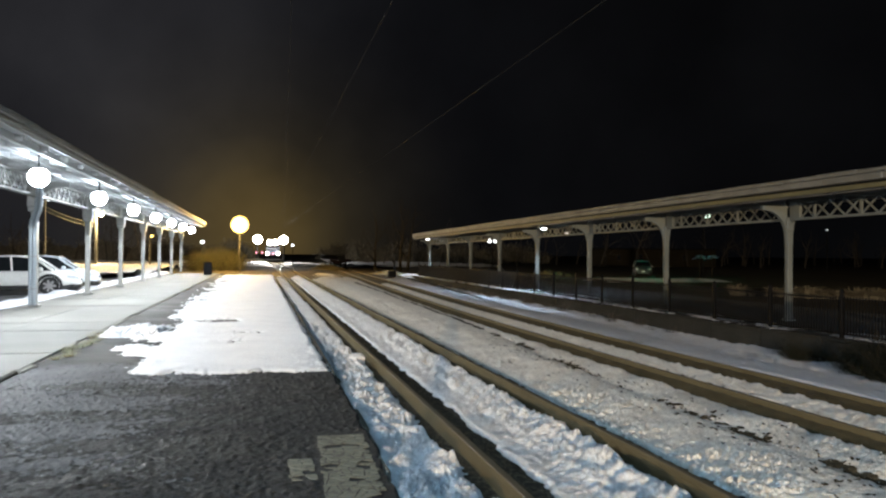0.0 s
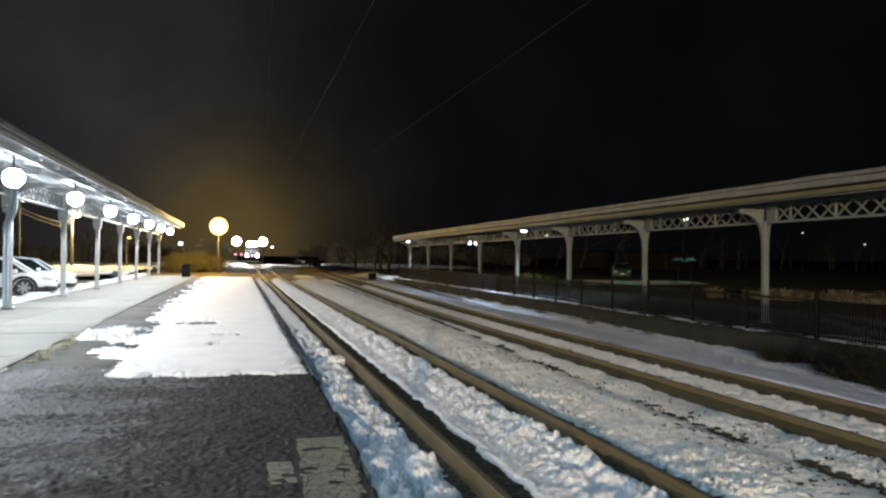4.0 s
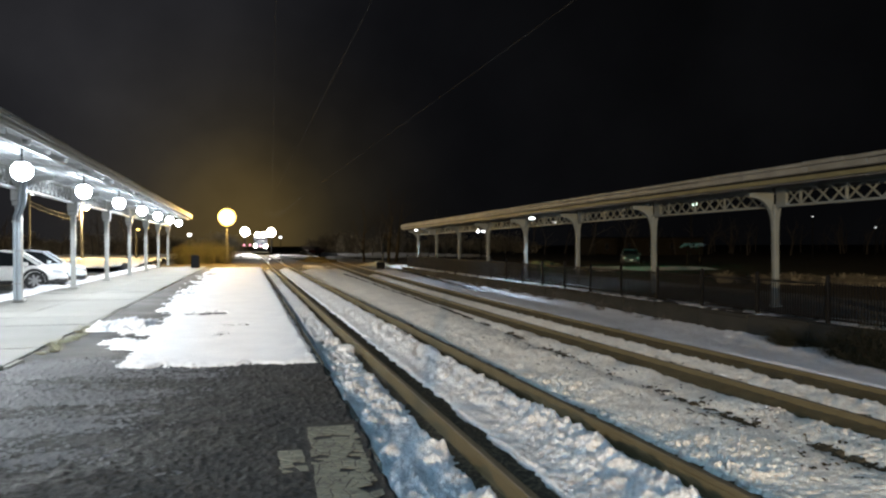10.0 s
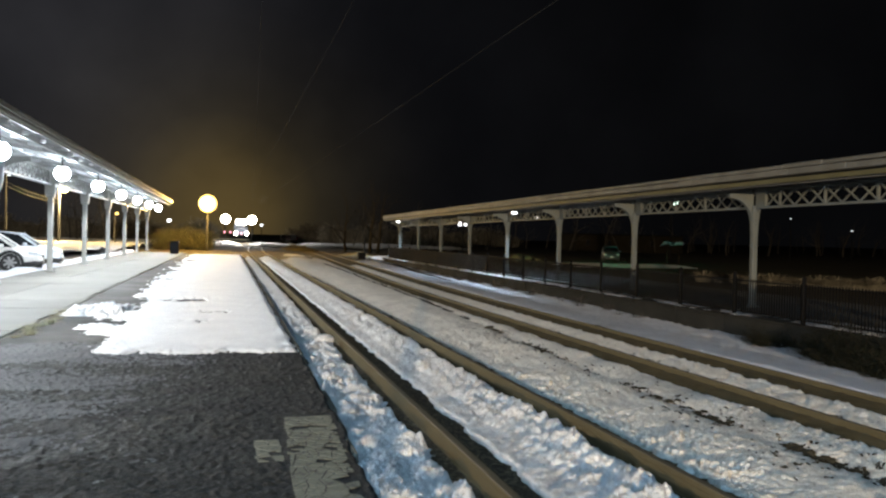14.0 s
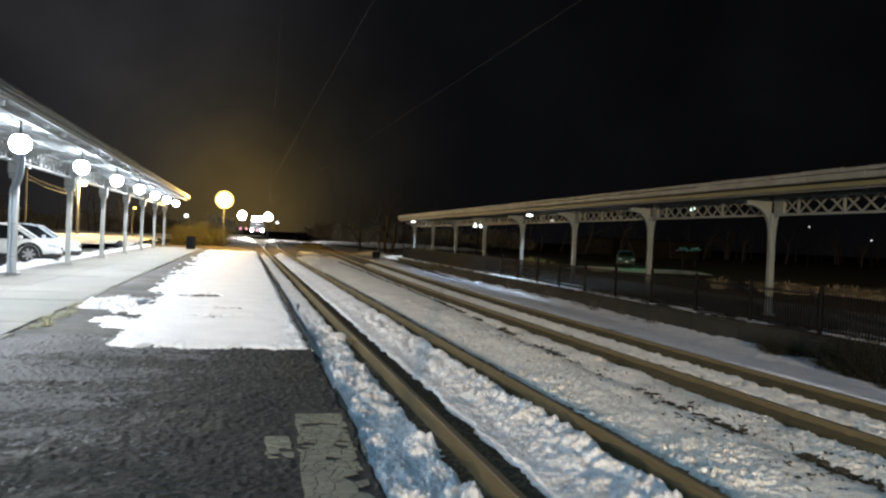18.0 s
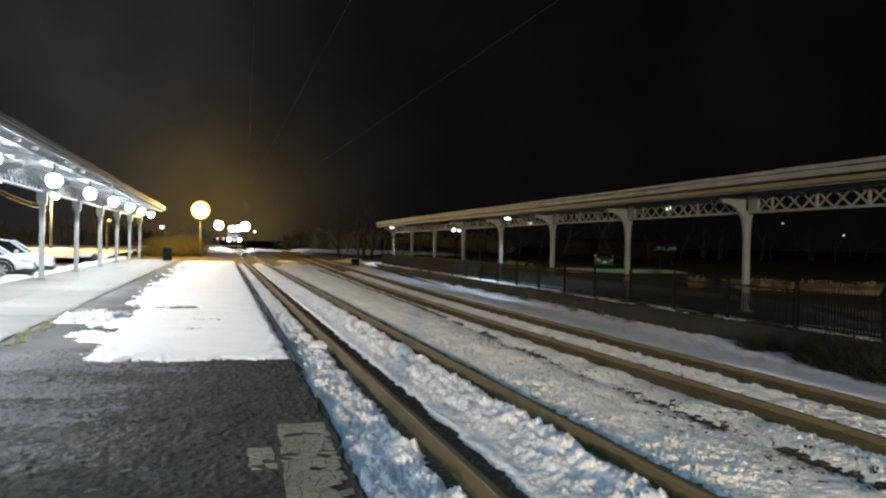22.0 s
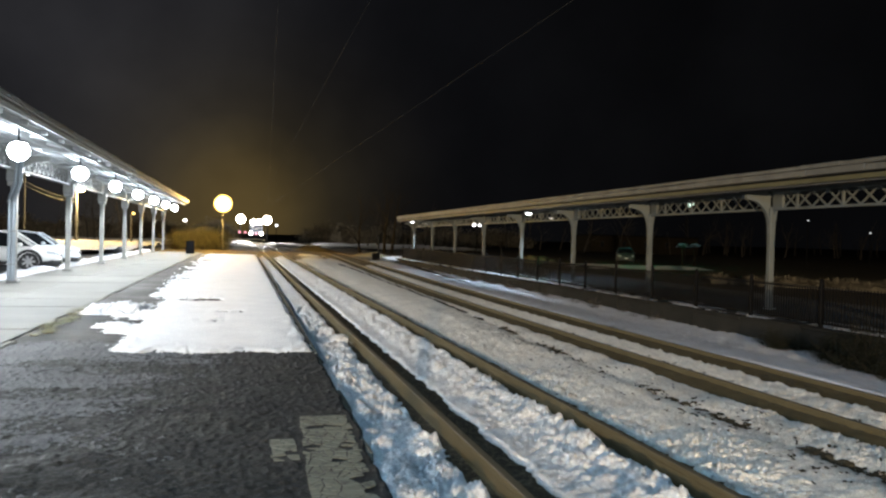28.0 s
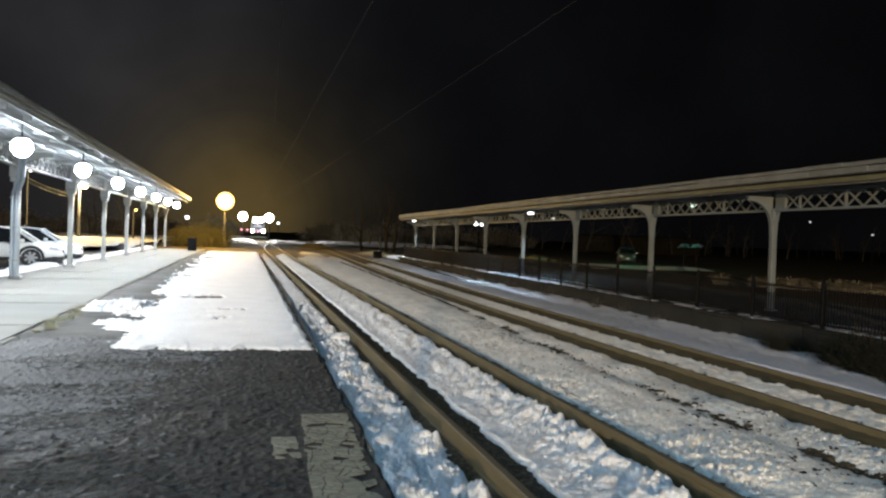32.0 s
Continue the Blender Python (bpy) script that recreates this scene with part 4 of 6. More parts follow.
def canopy(x, z, y0, bay, count, reach, toward, tilt, paint, label, back, ahead, arms=True, lift=0.0, bands=(3.50, 3.655, 3.735, 3.86, 3.90, 4.0), board=None, tall=0.0, lining=SHADED_SOFFIT, trim=ROOF_METAL):
    """One row of posts with lattice girders and a long roof. toward: +1 or -1, the side of the track."""
    top = thing("platform_canopy", pose(x, y0, z, tilt), label, "canopy", "station canopies")
    t = toward
    ys = [bay * i for i in range(count)]
    y_a, y_b = ys[0] - back, ys[-1] + ahead
    # posts
    shaft = Form()
    shaft.box(-0.095, 0.095, -0.088, 0.088, 0.06, 2.75 + tall, chamfer=0.025)
    shaft_me = shaft.mesh("post", paint)
    foot_me = Form().box(-0.17, 0.17, -0.16, 0.16, 0.0, 0.09, chamfer=0.02).mesh("post_foot", paint)
    w = 0.19 if tall else 0.12
    cap_me = Form().box(-w, w, -w, w, 2.86 + tall, 3.30 + tall, chamfer=0.03).box(-w * 0.85, w * 0.85, -w * 0.85, w * 0.85, 2.72 + tall, 2.88 + tall, chamfer=0.02).mesh("capital", paint)

    def arm(sign):
        out = 0.98 if sign == t else 0.52
        steps, low = 10, 2.45 + (tall + 0.42 if tall else 0)
        curve = [(0.08 + (out - 0.08) * (1 - math.cos(u * math.pi / 2)) ** 1.25, low + (3.55 + tall - low) * math.sin(u * math.pi / 2)) for u in [k / steps for k in range(steps + 1)]]
        f = Form()
        f.prism([(sign * q, zz) for q, zz in curve + [(out, 3.63 + tall), (0.08, 3.63 + tall)]], -0.018, 0.018)
        f.box(min(sign * 0.07, sign * out), max(sign * 0.07, sign * out), -0.05, 0.05, 3.60 + tall, 3.66 + tall)
        rim = []
        for k, (a, b) in enumerate(curve):
            (p, q), (u, v) = curve[max(k - 1, 0)], curve[min(k + 1, steps)]
            ln = math.hypot(u - p, v - q)
            nx, nz = 0.028 * (v - q) / ln, -0.028 * (u - p) / ln
            rim.append([(sign * (a + nx), -0.06, b + nz), (sign * (a + nx), 0.06, b + nz), (sign * (a - nx), 0.06, b - nz), (sign * (a - nx), -0.06, b - nz)])
        f.loft(rim)
        return f.mesh("bracket", paint)

    def knee(sign):
        """A small curved knee from the post to the girder's lower chord."""
        curve = [(0.08 + 0.30 * (1 - math.cos(u)) ** 1.2, 2.80 + tall + 0.42 * math.sin(u)) for u in [k * math.pi / 14 for k in range(8)]]
        return Form().prism([(sign * a, b) for a, b in curve + [(0.38, 3.26 + tall), (0.08, 3.26 + tall)]], -0.03, 0.03, "x").mesh("knee", paint)

    arm_me = {1: arm(1), -1: arm(-1)}
    knee_me = {1: knee(1), -1: knee(-1)}
    for y in ys:
        post = part("post", shaft_me, None, top, at=(0, y, 0))
        part("post_foot", foot_me, None, post)
        part("capital", cap_me, None, post)
        for sgn in (1, -1) if arms else ():
            part("bracket", arm_me[sgn], None, post)
            part("knee", knee_me[sgn], None, post)
    # lattice girders
    zb, zt = 3.22 + tall, 3.80 + tall
    n_x = 11
    inner_y0, inner_y1 = 0.20, bay - 0.54
    step = (inner_y1 - inner_y0) / n_x
    brace_a = Form().beam((0, 0, zb + 0.05), (0, step, zt - 0.04), 0.03, 0.05).mesh("brace", paint)
    brace_b = Form().beam((0.02, 0, zt - 0.04), (0.02, step, zb + 0.05), 0.03, 0.05).mesh("brace", paint)
    stud = Form().box(-0.03, 0.03, -0.035, 0.035, zb, zt).mesh("girder_stud", paint)
    chord_hi = Form().box(-0.06, 0.06, 0.1, bay - 0.1, zt - 0.05, zt + 0.02).mesh("top_chord", paint)
    chord_lo = Form().box(-0.09, 0.09, 0.1, bay - 0.1, zb - 0.02, zb + 0.05).mesh("bottom_chord", paint)
    plate = Form().box(-0.04, 0.04, 0.11, 0.20, zb, zt).mesh("end_plate", paint)
    plate2 = Form().box(-0.05, 0.05, bay - 0.54, bay - 0.11, zb + 0.004, zt - 0.004).mesh("end_plate", paint)
    for y in ([ys[0] - bay] + ys[:-1]):
        girder = part("top_chord", chord_hi, None, top, at=(0, y, 0))
        part("bottom_chord", chord_lo, None, girder)
        part("end_plate", plate, None, girder)
        part("end_plate", plate2, None, girder)
        for k in range(n_x):
            part("brace", brace_a, None, girder, at=(0, inner_y0 + k * step, 0))
            part("brace", brace_b, None, girder, at=(0, inner_y0 + k * step, 0))
            if k % 3 == 1 and k > 1:
                part("girder_stud", stud, None, girder, at=(0, inner_y0 + k * step, 0))
    # roof: deck, purlins, rafters, edge boards
    R = reach
    ez, rz = 3.62 + lift, 3.92 + lift
    deck = Form().prism([(-R, ez + 0.10), (0, rz + 0.06), (R, ez + 0.10), (R, ez + 0.20), (0, rz + 0.20), (-R, ez + 0.20)], y_a, y_b)
    part("roof_deck", deck, lining, top)
    for q in (0.0, 0.5, 0.86):
        for sgn in ((1, -1) if q else (1,)):
            zz = rz + (ez - rz) * q
            part("purlin", Form().box(sgn * R * q - 0.05, sgn * R * q + 0.05, y_a + 0.05, y_b - 0.05, zz - 0.10, zz + 0.055), lining, top)
    raft = Form()
    raft.beam((-R + 0.06, 0, ez + 0.03), (0, 0, rz - 0.01), 0.07, 0.12)
    raft.beam((R - 0.06, 0, ez + 0.03), (0, 0, rz - 0.01), 0.07, 0.12)
    raft_me = raft.mesh("rafter", lining)
    for y in np.arange(y_a + 0.4, y_b, bay / 4):
        part("rafter", raft_me, None, top, at=(0, float(y), 0))
    for sgn in (1, -1):
        e = sgn * R
        out = lambda a, b: (min(e + sgn * a, e + sgn * b), max(e + sgn * a, e + sgn * b))
        a, b = out(0.0, 0.05)
        part("fascia_board", Form().box(a, b, y_a, y_b, bands[0], bands[1], chamfer=0.008), board or YELLOW_BOARD, top, "painted fascia board")
        # near-black strip standing in for the shaded gap below the gutter
        a, b = out(-0.02, 0.025)
        part("shade_strip", Form().box(a, b, y_a + 0.01, y_b - 0.01, bands[1] + 0.001, bands[2]), DARK_METAL, top)
        rnd_ = random.Random(int(y_b) + sgn)
        for nm, (p, q), zl, zh, lab in (("gutter", (0.0, 0.10), bands[2] + 0.001, bands[3], "weathered metal gutter"), ("roof_edge", (-0.25, 0.075), bands[4], bands[5], "")):
            a, b = out(p, q)
            y = y_a - 0.02
            while y < y_b:
                ln = min(rnd_.uniform(1.4, 3.1), y_b + 0.02 - y)
                dz = rnd_.uniform(-0.010, 0.010)
                part(nm, Form().box(a, b + rnd_.uniform(-0.008, 0.008), y, y + ln - 0.004, zl + dz * 0.3, zh + dz, chamfer=0.015), trim, top, lab)
                y += ln
        for y in np.arange(y_a + 2.0, y_b, 7.4):
            a, b = out(0.0, 0.115)
            part("gutter_strap", Form().box(a, b, y - 0.03, y + 0.03, bands[3] - 0.01, bands[4] + 0.01), trim, top)
    for y in (y_a, y_b):
        g = Form().prism([(-R, ez + 0.02), (0, rz - 0.03), (R, ez + 0.02), (R, ez + 0.30), (0, rz + 0.26), (-R, ez + 0.30)], y - 0.04, y + 0.04)
        part("end_board", g, paint, top)
    return top


# building is never in view; added only to hold the warm wall lamps
station = thing("unseen_building", (-13.2, -3.0, -0.05), "brick building added out of view to carry the wall lamps", "building")
part("wall", Form().box(-3.0, 3.2, -16, 16, 0, 4.6, chamfer=0.03), BRICK, station)
part("roof", Form().prism([(-3.4, 4.6), (3.4, 4.6), (0, 6.4)], -16.4, 16.4), DARK_METAL, station)
for y, z in ((-11.0, 3.2), (-3.0, 2.75)):
    wl = thing("wall_lamp", (-9.98, y, z), "warm lantern added on the unseen building's wall", "lamp", "wall lamps")
    part("backplate", Form().box(0.0, 0.05, -0.1, 0.1, -0.2, 0.25, chamfer=0.01), DARK_METAL, wl)
    part("lantern", Form().box(0.06, 0.2, -0.09, 0.09, -0.16, 0.16, chamfer=0.02), glow("lamp_wall_warm", (1.0, 0.82, 0.6), 12), wl, "glowing lantern glass")

canopy(LEFT_X, LEFT_Z - 0.06, LEFT_Y0 - 4 * BAY_L, BAY_L, 11, 2.0, 1, 0.0, POST_PAINT, "white painted iron station canopy with lattice girders, lamps lit", 3.0, 0.3, True, 0.47, (4.26, 4.32, 4.335, 4.39, 4.405, 4.48), POST_PAINT, 0.24, LIT_SOFFIT, POST_PAINT)
canopy(RIGHT_X, RIGHT_Z, RIGHT_Y0 - BAY_R, BAY_R, 9, 1.35, -1, -0.2, DIM_CREAM, "cream painted iron canopy with lattice girders behind a fence", 3.5, 1.7, True, 0.20, (3.80, 3.925, 3.99, 4.165, 4.185, 4.30))


# globes are oversized to stand in for the bloom around each lamp
def canopy_lamp(at, size=1.0, glowing=LAMP_WHITE, label="bright white globe under the station canopy, sized to its lamp's bloom", category="lamp", stem=0.3, flat=False):
    lamp = thing("canopy_lamp", at, label, category, "canopy lamps")
    r = 0.30 * size
    prof = [(0.02 * r, -r), (0.35 * r, -0.94 * r), (0.66 * r, -0.75 * r), (0.9 * r, -0.43 * r), (r, -0.05 * r), (0.93 * r, 0.36 * r), (0.7 * r, 0.7 * r), (0.42 * r, 0.86 * r)]
    if flat:
        prof = [(q * 0.85, 0.86 * r + (zz - 0.86 * r) * 0.28) for q, zz in prof]
    part("diffuser", Form().lathe(prof, 20), glowing, lamp, "glowing glass globe", smooth=True)
    part("housing", Form().lathe([(0.44 * r, 0.80 * r), (0.55 * r, 0.84 * r), (0.5 * r, 1.02 * r), (0.2 * r, 1.1 * r)], 16), CLADDING, lamp)
    part("stem", Form().tube((0, 0, 1.05 * r), (0, 0, 1.05 * r + stem), 0.025, 0.025, 8), CLADDING, lamp)
    return lamp


for i in LAMP_ROWS:
    canopy_lamp((LEFT_X + 1.28, LEFT_Y0 + BAY_L * i - 4.5, 3.71), 0.84, stem=0.38)
for y, zz, g in ((39.5, 3.16, LAMP_SMALL), (69.5, 3.10, LAMP_SMALL)):
    canopy_lamp((15.55, y, zz), 0.72, g, "white lamp under the far canopy eave", stem=0.1, flat=True)
for y, zz in ((38.9, 2.94), (68.7, 2.95)):
    canopy_lamp((16.7, y, zz), 0.6, LAMP_DIM, "dim lamp under the far canopy roof", stem=0.4, flat=True)


def downspout():
    d = thing("downspout", (LEFT_X + 0.05, LEFT_Y0 + 0.02, LEFT_Z), "grey metal downspout strapped to a canopy post", "downspout")
    for dx, r in ((0.0, 0.065), (-0.12, 0.045)):
        part("pipe", Form().pipe([(dx, -0.22, 0.02), (dx, -0.22, 2.55), (dx + 0.14, -0.22, 2.95), (dx + 0.2, -0.22, 3.9)], r, 12), GREY_METAL, d, smooth=False)
    for zz in (0.5, 1.5, 2.4):
        part("strap", Form().box(-0.18, 0.08, -0.295, -0.13, zz, zz + 0.03), POST_PAINT, d)


downspout()


# ---- fence on the far platform ----


def fence():
    f = thing("platform_fence", (13.98, 10.2, -0.22), "dark metal picket fence along the platform wall", "fence")
    gap, n = 2.66, 22
    post_me = Form().box(-0.045, 0.045, -0.045, 0.045, 0, 1.16, chamfer=0.008).lathe([(0.045, 1.16), (0.06, 1.19), (0.03, 1.24), (0.005, 1.25)], 8).mesh("fence_post", DARK_METAL)
    bar_me = Form().box(-0.02, 0.02, 0.04, gap - 0.04, 0, 0.035).mesh("fence_rail", DARK_METAL)
    picket_me = Form().box(-0.011, 0.011, -0.011, 0.011, 0.10, 1.06).mesh("picket", DARK_METAL)
    rest = Form()
    for i in range(n):
        part("fence_post", post_me, None, f, at=(0, gap * i, 0))
        if i < n - 1:
            for zz in (0.12, 0.98):
                part("fence_rail", bar_me, None, f, at=(0, gap * i, zz))
            for k in range(1, 28):
                y = gap * i + gap * k / 28
                if i < 11:
                    part("picket", picket_me, None, f, at=(0, y, 0))
                else:
                    rest.box(-0.011, 0.011, y - 0.011, y + 0.011, 0.10, 1.06)
    tagged(part("picket_run", rest, DARK_METAL, f), kind="stuff")


fence()


def tuft(seed, blades, height, width, droop, mat_name, thick=0.008, mat=DRY_GRASS):
    rnd = random.Random(seed)
    f = Form()
    for _ in range(blades):
        a = rnd.uniform(0, 2 * math.pi)
        r = width * 0.25 * math.sqrt(rnd.random())
        lean = width * rnd.uniform(0.1, 0.6)
        h = height * rnd.uniform(0.6, 1.05)
        p0 = Vector((r * math.cos(a), r * math.sin(a), 0))
        b = a + rnd.uniform(-0.5, 0.5)
        p1 = p0 + Vector((lean * 0.4 * math.cos(b), lean * 0.4 * math.sin(b), h * 0.65))
        p2 = p0 + Vector((lean * math.cos(b), lean * math.sin(b), h * (1 - droop * rnd.random())))
        sd = Vector((-math.sin(b), math.cos(b), 0)) * thick
        n = len(f.v)
        f.v += [tuple(p0 - sd), tuple(p0 + sd), tuple(p1 + sd), tuple(p1 - sd), tuple(p2 + sd * 1.6), tuple(p2 - sd * 1.6)]
        f.f += [(n, n + 1, n + 2, n + 3), (n + 3, n + 2, n + 4, n + 5)]
    return f.mesh(mat_name, mat)


def dry_grass_bed():
    random.seed(31)
    kinds = [tuft(k, 170, 0.54, 1.1, 0.45, "foliage", 0.010) for k in range(5)]
    for k in range(44):
        u = 0.1 + 0.9 * k / 43
        x = 25.4 + 5.6 * u + random.uniform(-0.3, 0.3)
        y = 37.4 - 7.9 * u + random.uniform(-0.3, 0.3)
        g = thing("ornamental_grass", pose(x, y, -0.36, 0, 0, random.uniform(0, 360)), "clump of dry tan ornamental grass in a bed behind the platform", "grass", "dry grass clumps")
        sc = random.uniform(0.75, 1.2)
        b = part("foliage", random.choice(kinds), None, g)
        b.scale = (sc, sc, sc * random.uniform(0.85, 1.15))


dry_grass_bed()


def curb_weeds():
    random.seed(77)
    kinds = [tuft(90 + k, 60, 0.14, 0.40, 0.7, "foliage", 0.003, WEED) for k in range(3)]
    for k in range(16):
        y = 13.2 + k * 0.26 + random.uniform(-0.15, 0.15)
        w = thing("weed", pose(-3.22 + random.uniform(-0.08, 0.12), y, 0.038, 0, 0, random.uniform(0, 360)), "dry yellow weed tuft at the kerb", "weed", "kerb weeds")
        o = part("foliage", random.choice(kinds), None, w)
        sc = random.uniform(0.5, 1.1)
        o.scale = (sc, sc, sc * 0.7)


curb_weeds()


def wall_brush():
    random.seed(63)
    kinds = [tuft(140 + k, 46, 0.42, 0.7, 0.5, "twig_tangle", 0.006, BARK) for k in range(4)]
    for k in range(26):
        y = 22.0 + 1.2 * k + random.uniform(-0.5, 0.5)
        x = 13.35 + random.uniform(-0.35, 0.1)
        b = thing("dry_brush", pose(x, y, float(ground_height(np.array(x), np.array(y))) + 0.05 + 0.08 * float(ease(y, 21, 31)), 0, 0, random.uniform(0, 360)), "dark dry brush poking through snow at the wall", "brush", "wall brush")
        o = part("twig_tangle", random.choice(kinds), None, b)
        sc = random.uniform(0.5, 1.25)
        o.scale = (sc, sc, sc)


wall_brush()


def shrub_meshes(seed, radius, height, twigs, leaves):
    """Branching twigs and many small leaves with an uneven outline."""
    rnd = random.Random(seed)
    tw, lf = Form(), Form()
    for _ in range(twigs):
        a, tilt = rnd.uniform(0, 2 * math.pi), rnd.uniform(0.1, 1.0)
        p = Vector((rnd.uniform(-0.15, 0.15) * radius, rnd.uniform(-0.15, 0.15) * radius, 0))
        d = Vector((math.cos(a) * math.sin(tilt), math.sin(a) * math.sin(tilt), math.cos(tilt)))
        ln = height * rnd.uniform(0.5, 1.1)
        r = 0.014
        for seg in range(4):
            q = p + d * (ln / 4) + Vector((rnd.uniform(-1, 1), rnd.uniform(-1, 1), rnd.uniform(-0.4, 0.6))) * ln * 0.05
            tw.tube(p, q, r, r * 0.7, 5, False)
            r *= 0.7
            for _ in range(leaves // (twigs * 4) + 1):
                o = p.lerp(q, rnd.random()) + Vector((rnd.gauss(0, 1), rnd.gauss(0, 1), rnd.gauss(0, 1))) * radius * 0.13
                u = Vector((rnd.gauss(0, 1), rnd.gauss(0, 1), rnd.gauss(0, 1))).normalized()
                w = u.orthogonal().normalized()
                sz = rnd.uniform(0.02, 0.05)
                n = len(lf.v)
                lf.v += [tuple(o - u * sz), tuple(o + w * sz * 0.45), tuple(o + u * sz), tuple(o - w * sz * 0.45)]
                lf.f.append((n, n + 1, n + 2, n + 3))
            p = q
    return tw, lf


def shrubs():
    kinds = []
    for k in range(4):
        tw, lf = shrub_meshes(50 + k, 1.25, 1.35, 46, 3400)
        kinds.append((tw.mesh("twig_tangle", TWIG), lf.mesh("foliage", LEAF)))
    spots = [(13.1, 16.2, 0.52), (12.9, 15.7, 0.62), (13.25, 15.4, 0.55), (12.7, 15.5, 0.4), (13.2, 14.3, 0.6), (12.9, 13.9, 0.75), (12.6, 13.4, 0.6), (13.1, 13.4, 0.9), (12.3, 12.8, 0.65),
             (12.7, 12.6, 0.95), (12.1, 12.0, 0.8), (12.8, 11.9, 1.0), (11.9, 11.3, 0.75), (12.6, 11.1, 1.0), (12.0, 10.5, 0.9)]
    random.seed(12)
    for i, (x, y, sc) in enumerate(spots):
        t = thing("shrub", pose(x, y, float(ground_height(np.array(x), np.array(y))) - 0.02, 0, 0, random.uniform(0, 360)), "dark leafless tangled shrub in snow before the wall", "shrub", "wall shrubs")
        a, b = kinds[i % 4]
        for nm, me in (("twig_tangle", a), ("foliage", b)):
            o = part(nm, me, None, t)
            wide = 0.98 if nm == "twig_tangle" else 0.78
            o.scale = (sc * wide, sc * wide, sc * wide * 0.94)


shrubs()


# ---- cars ----


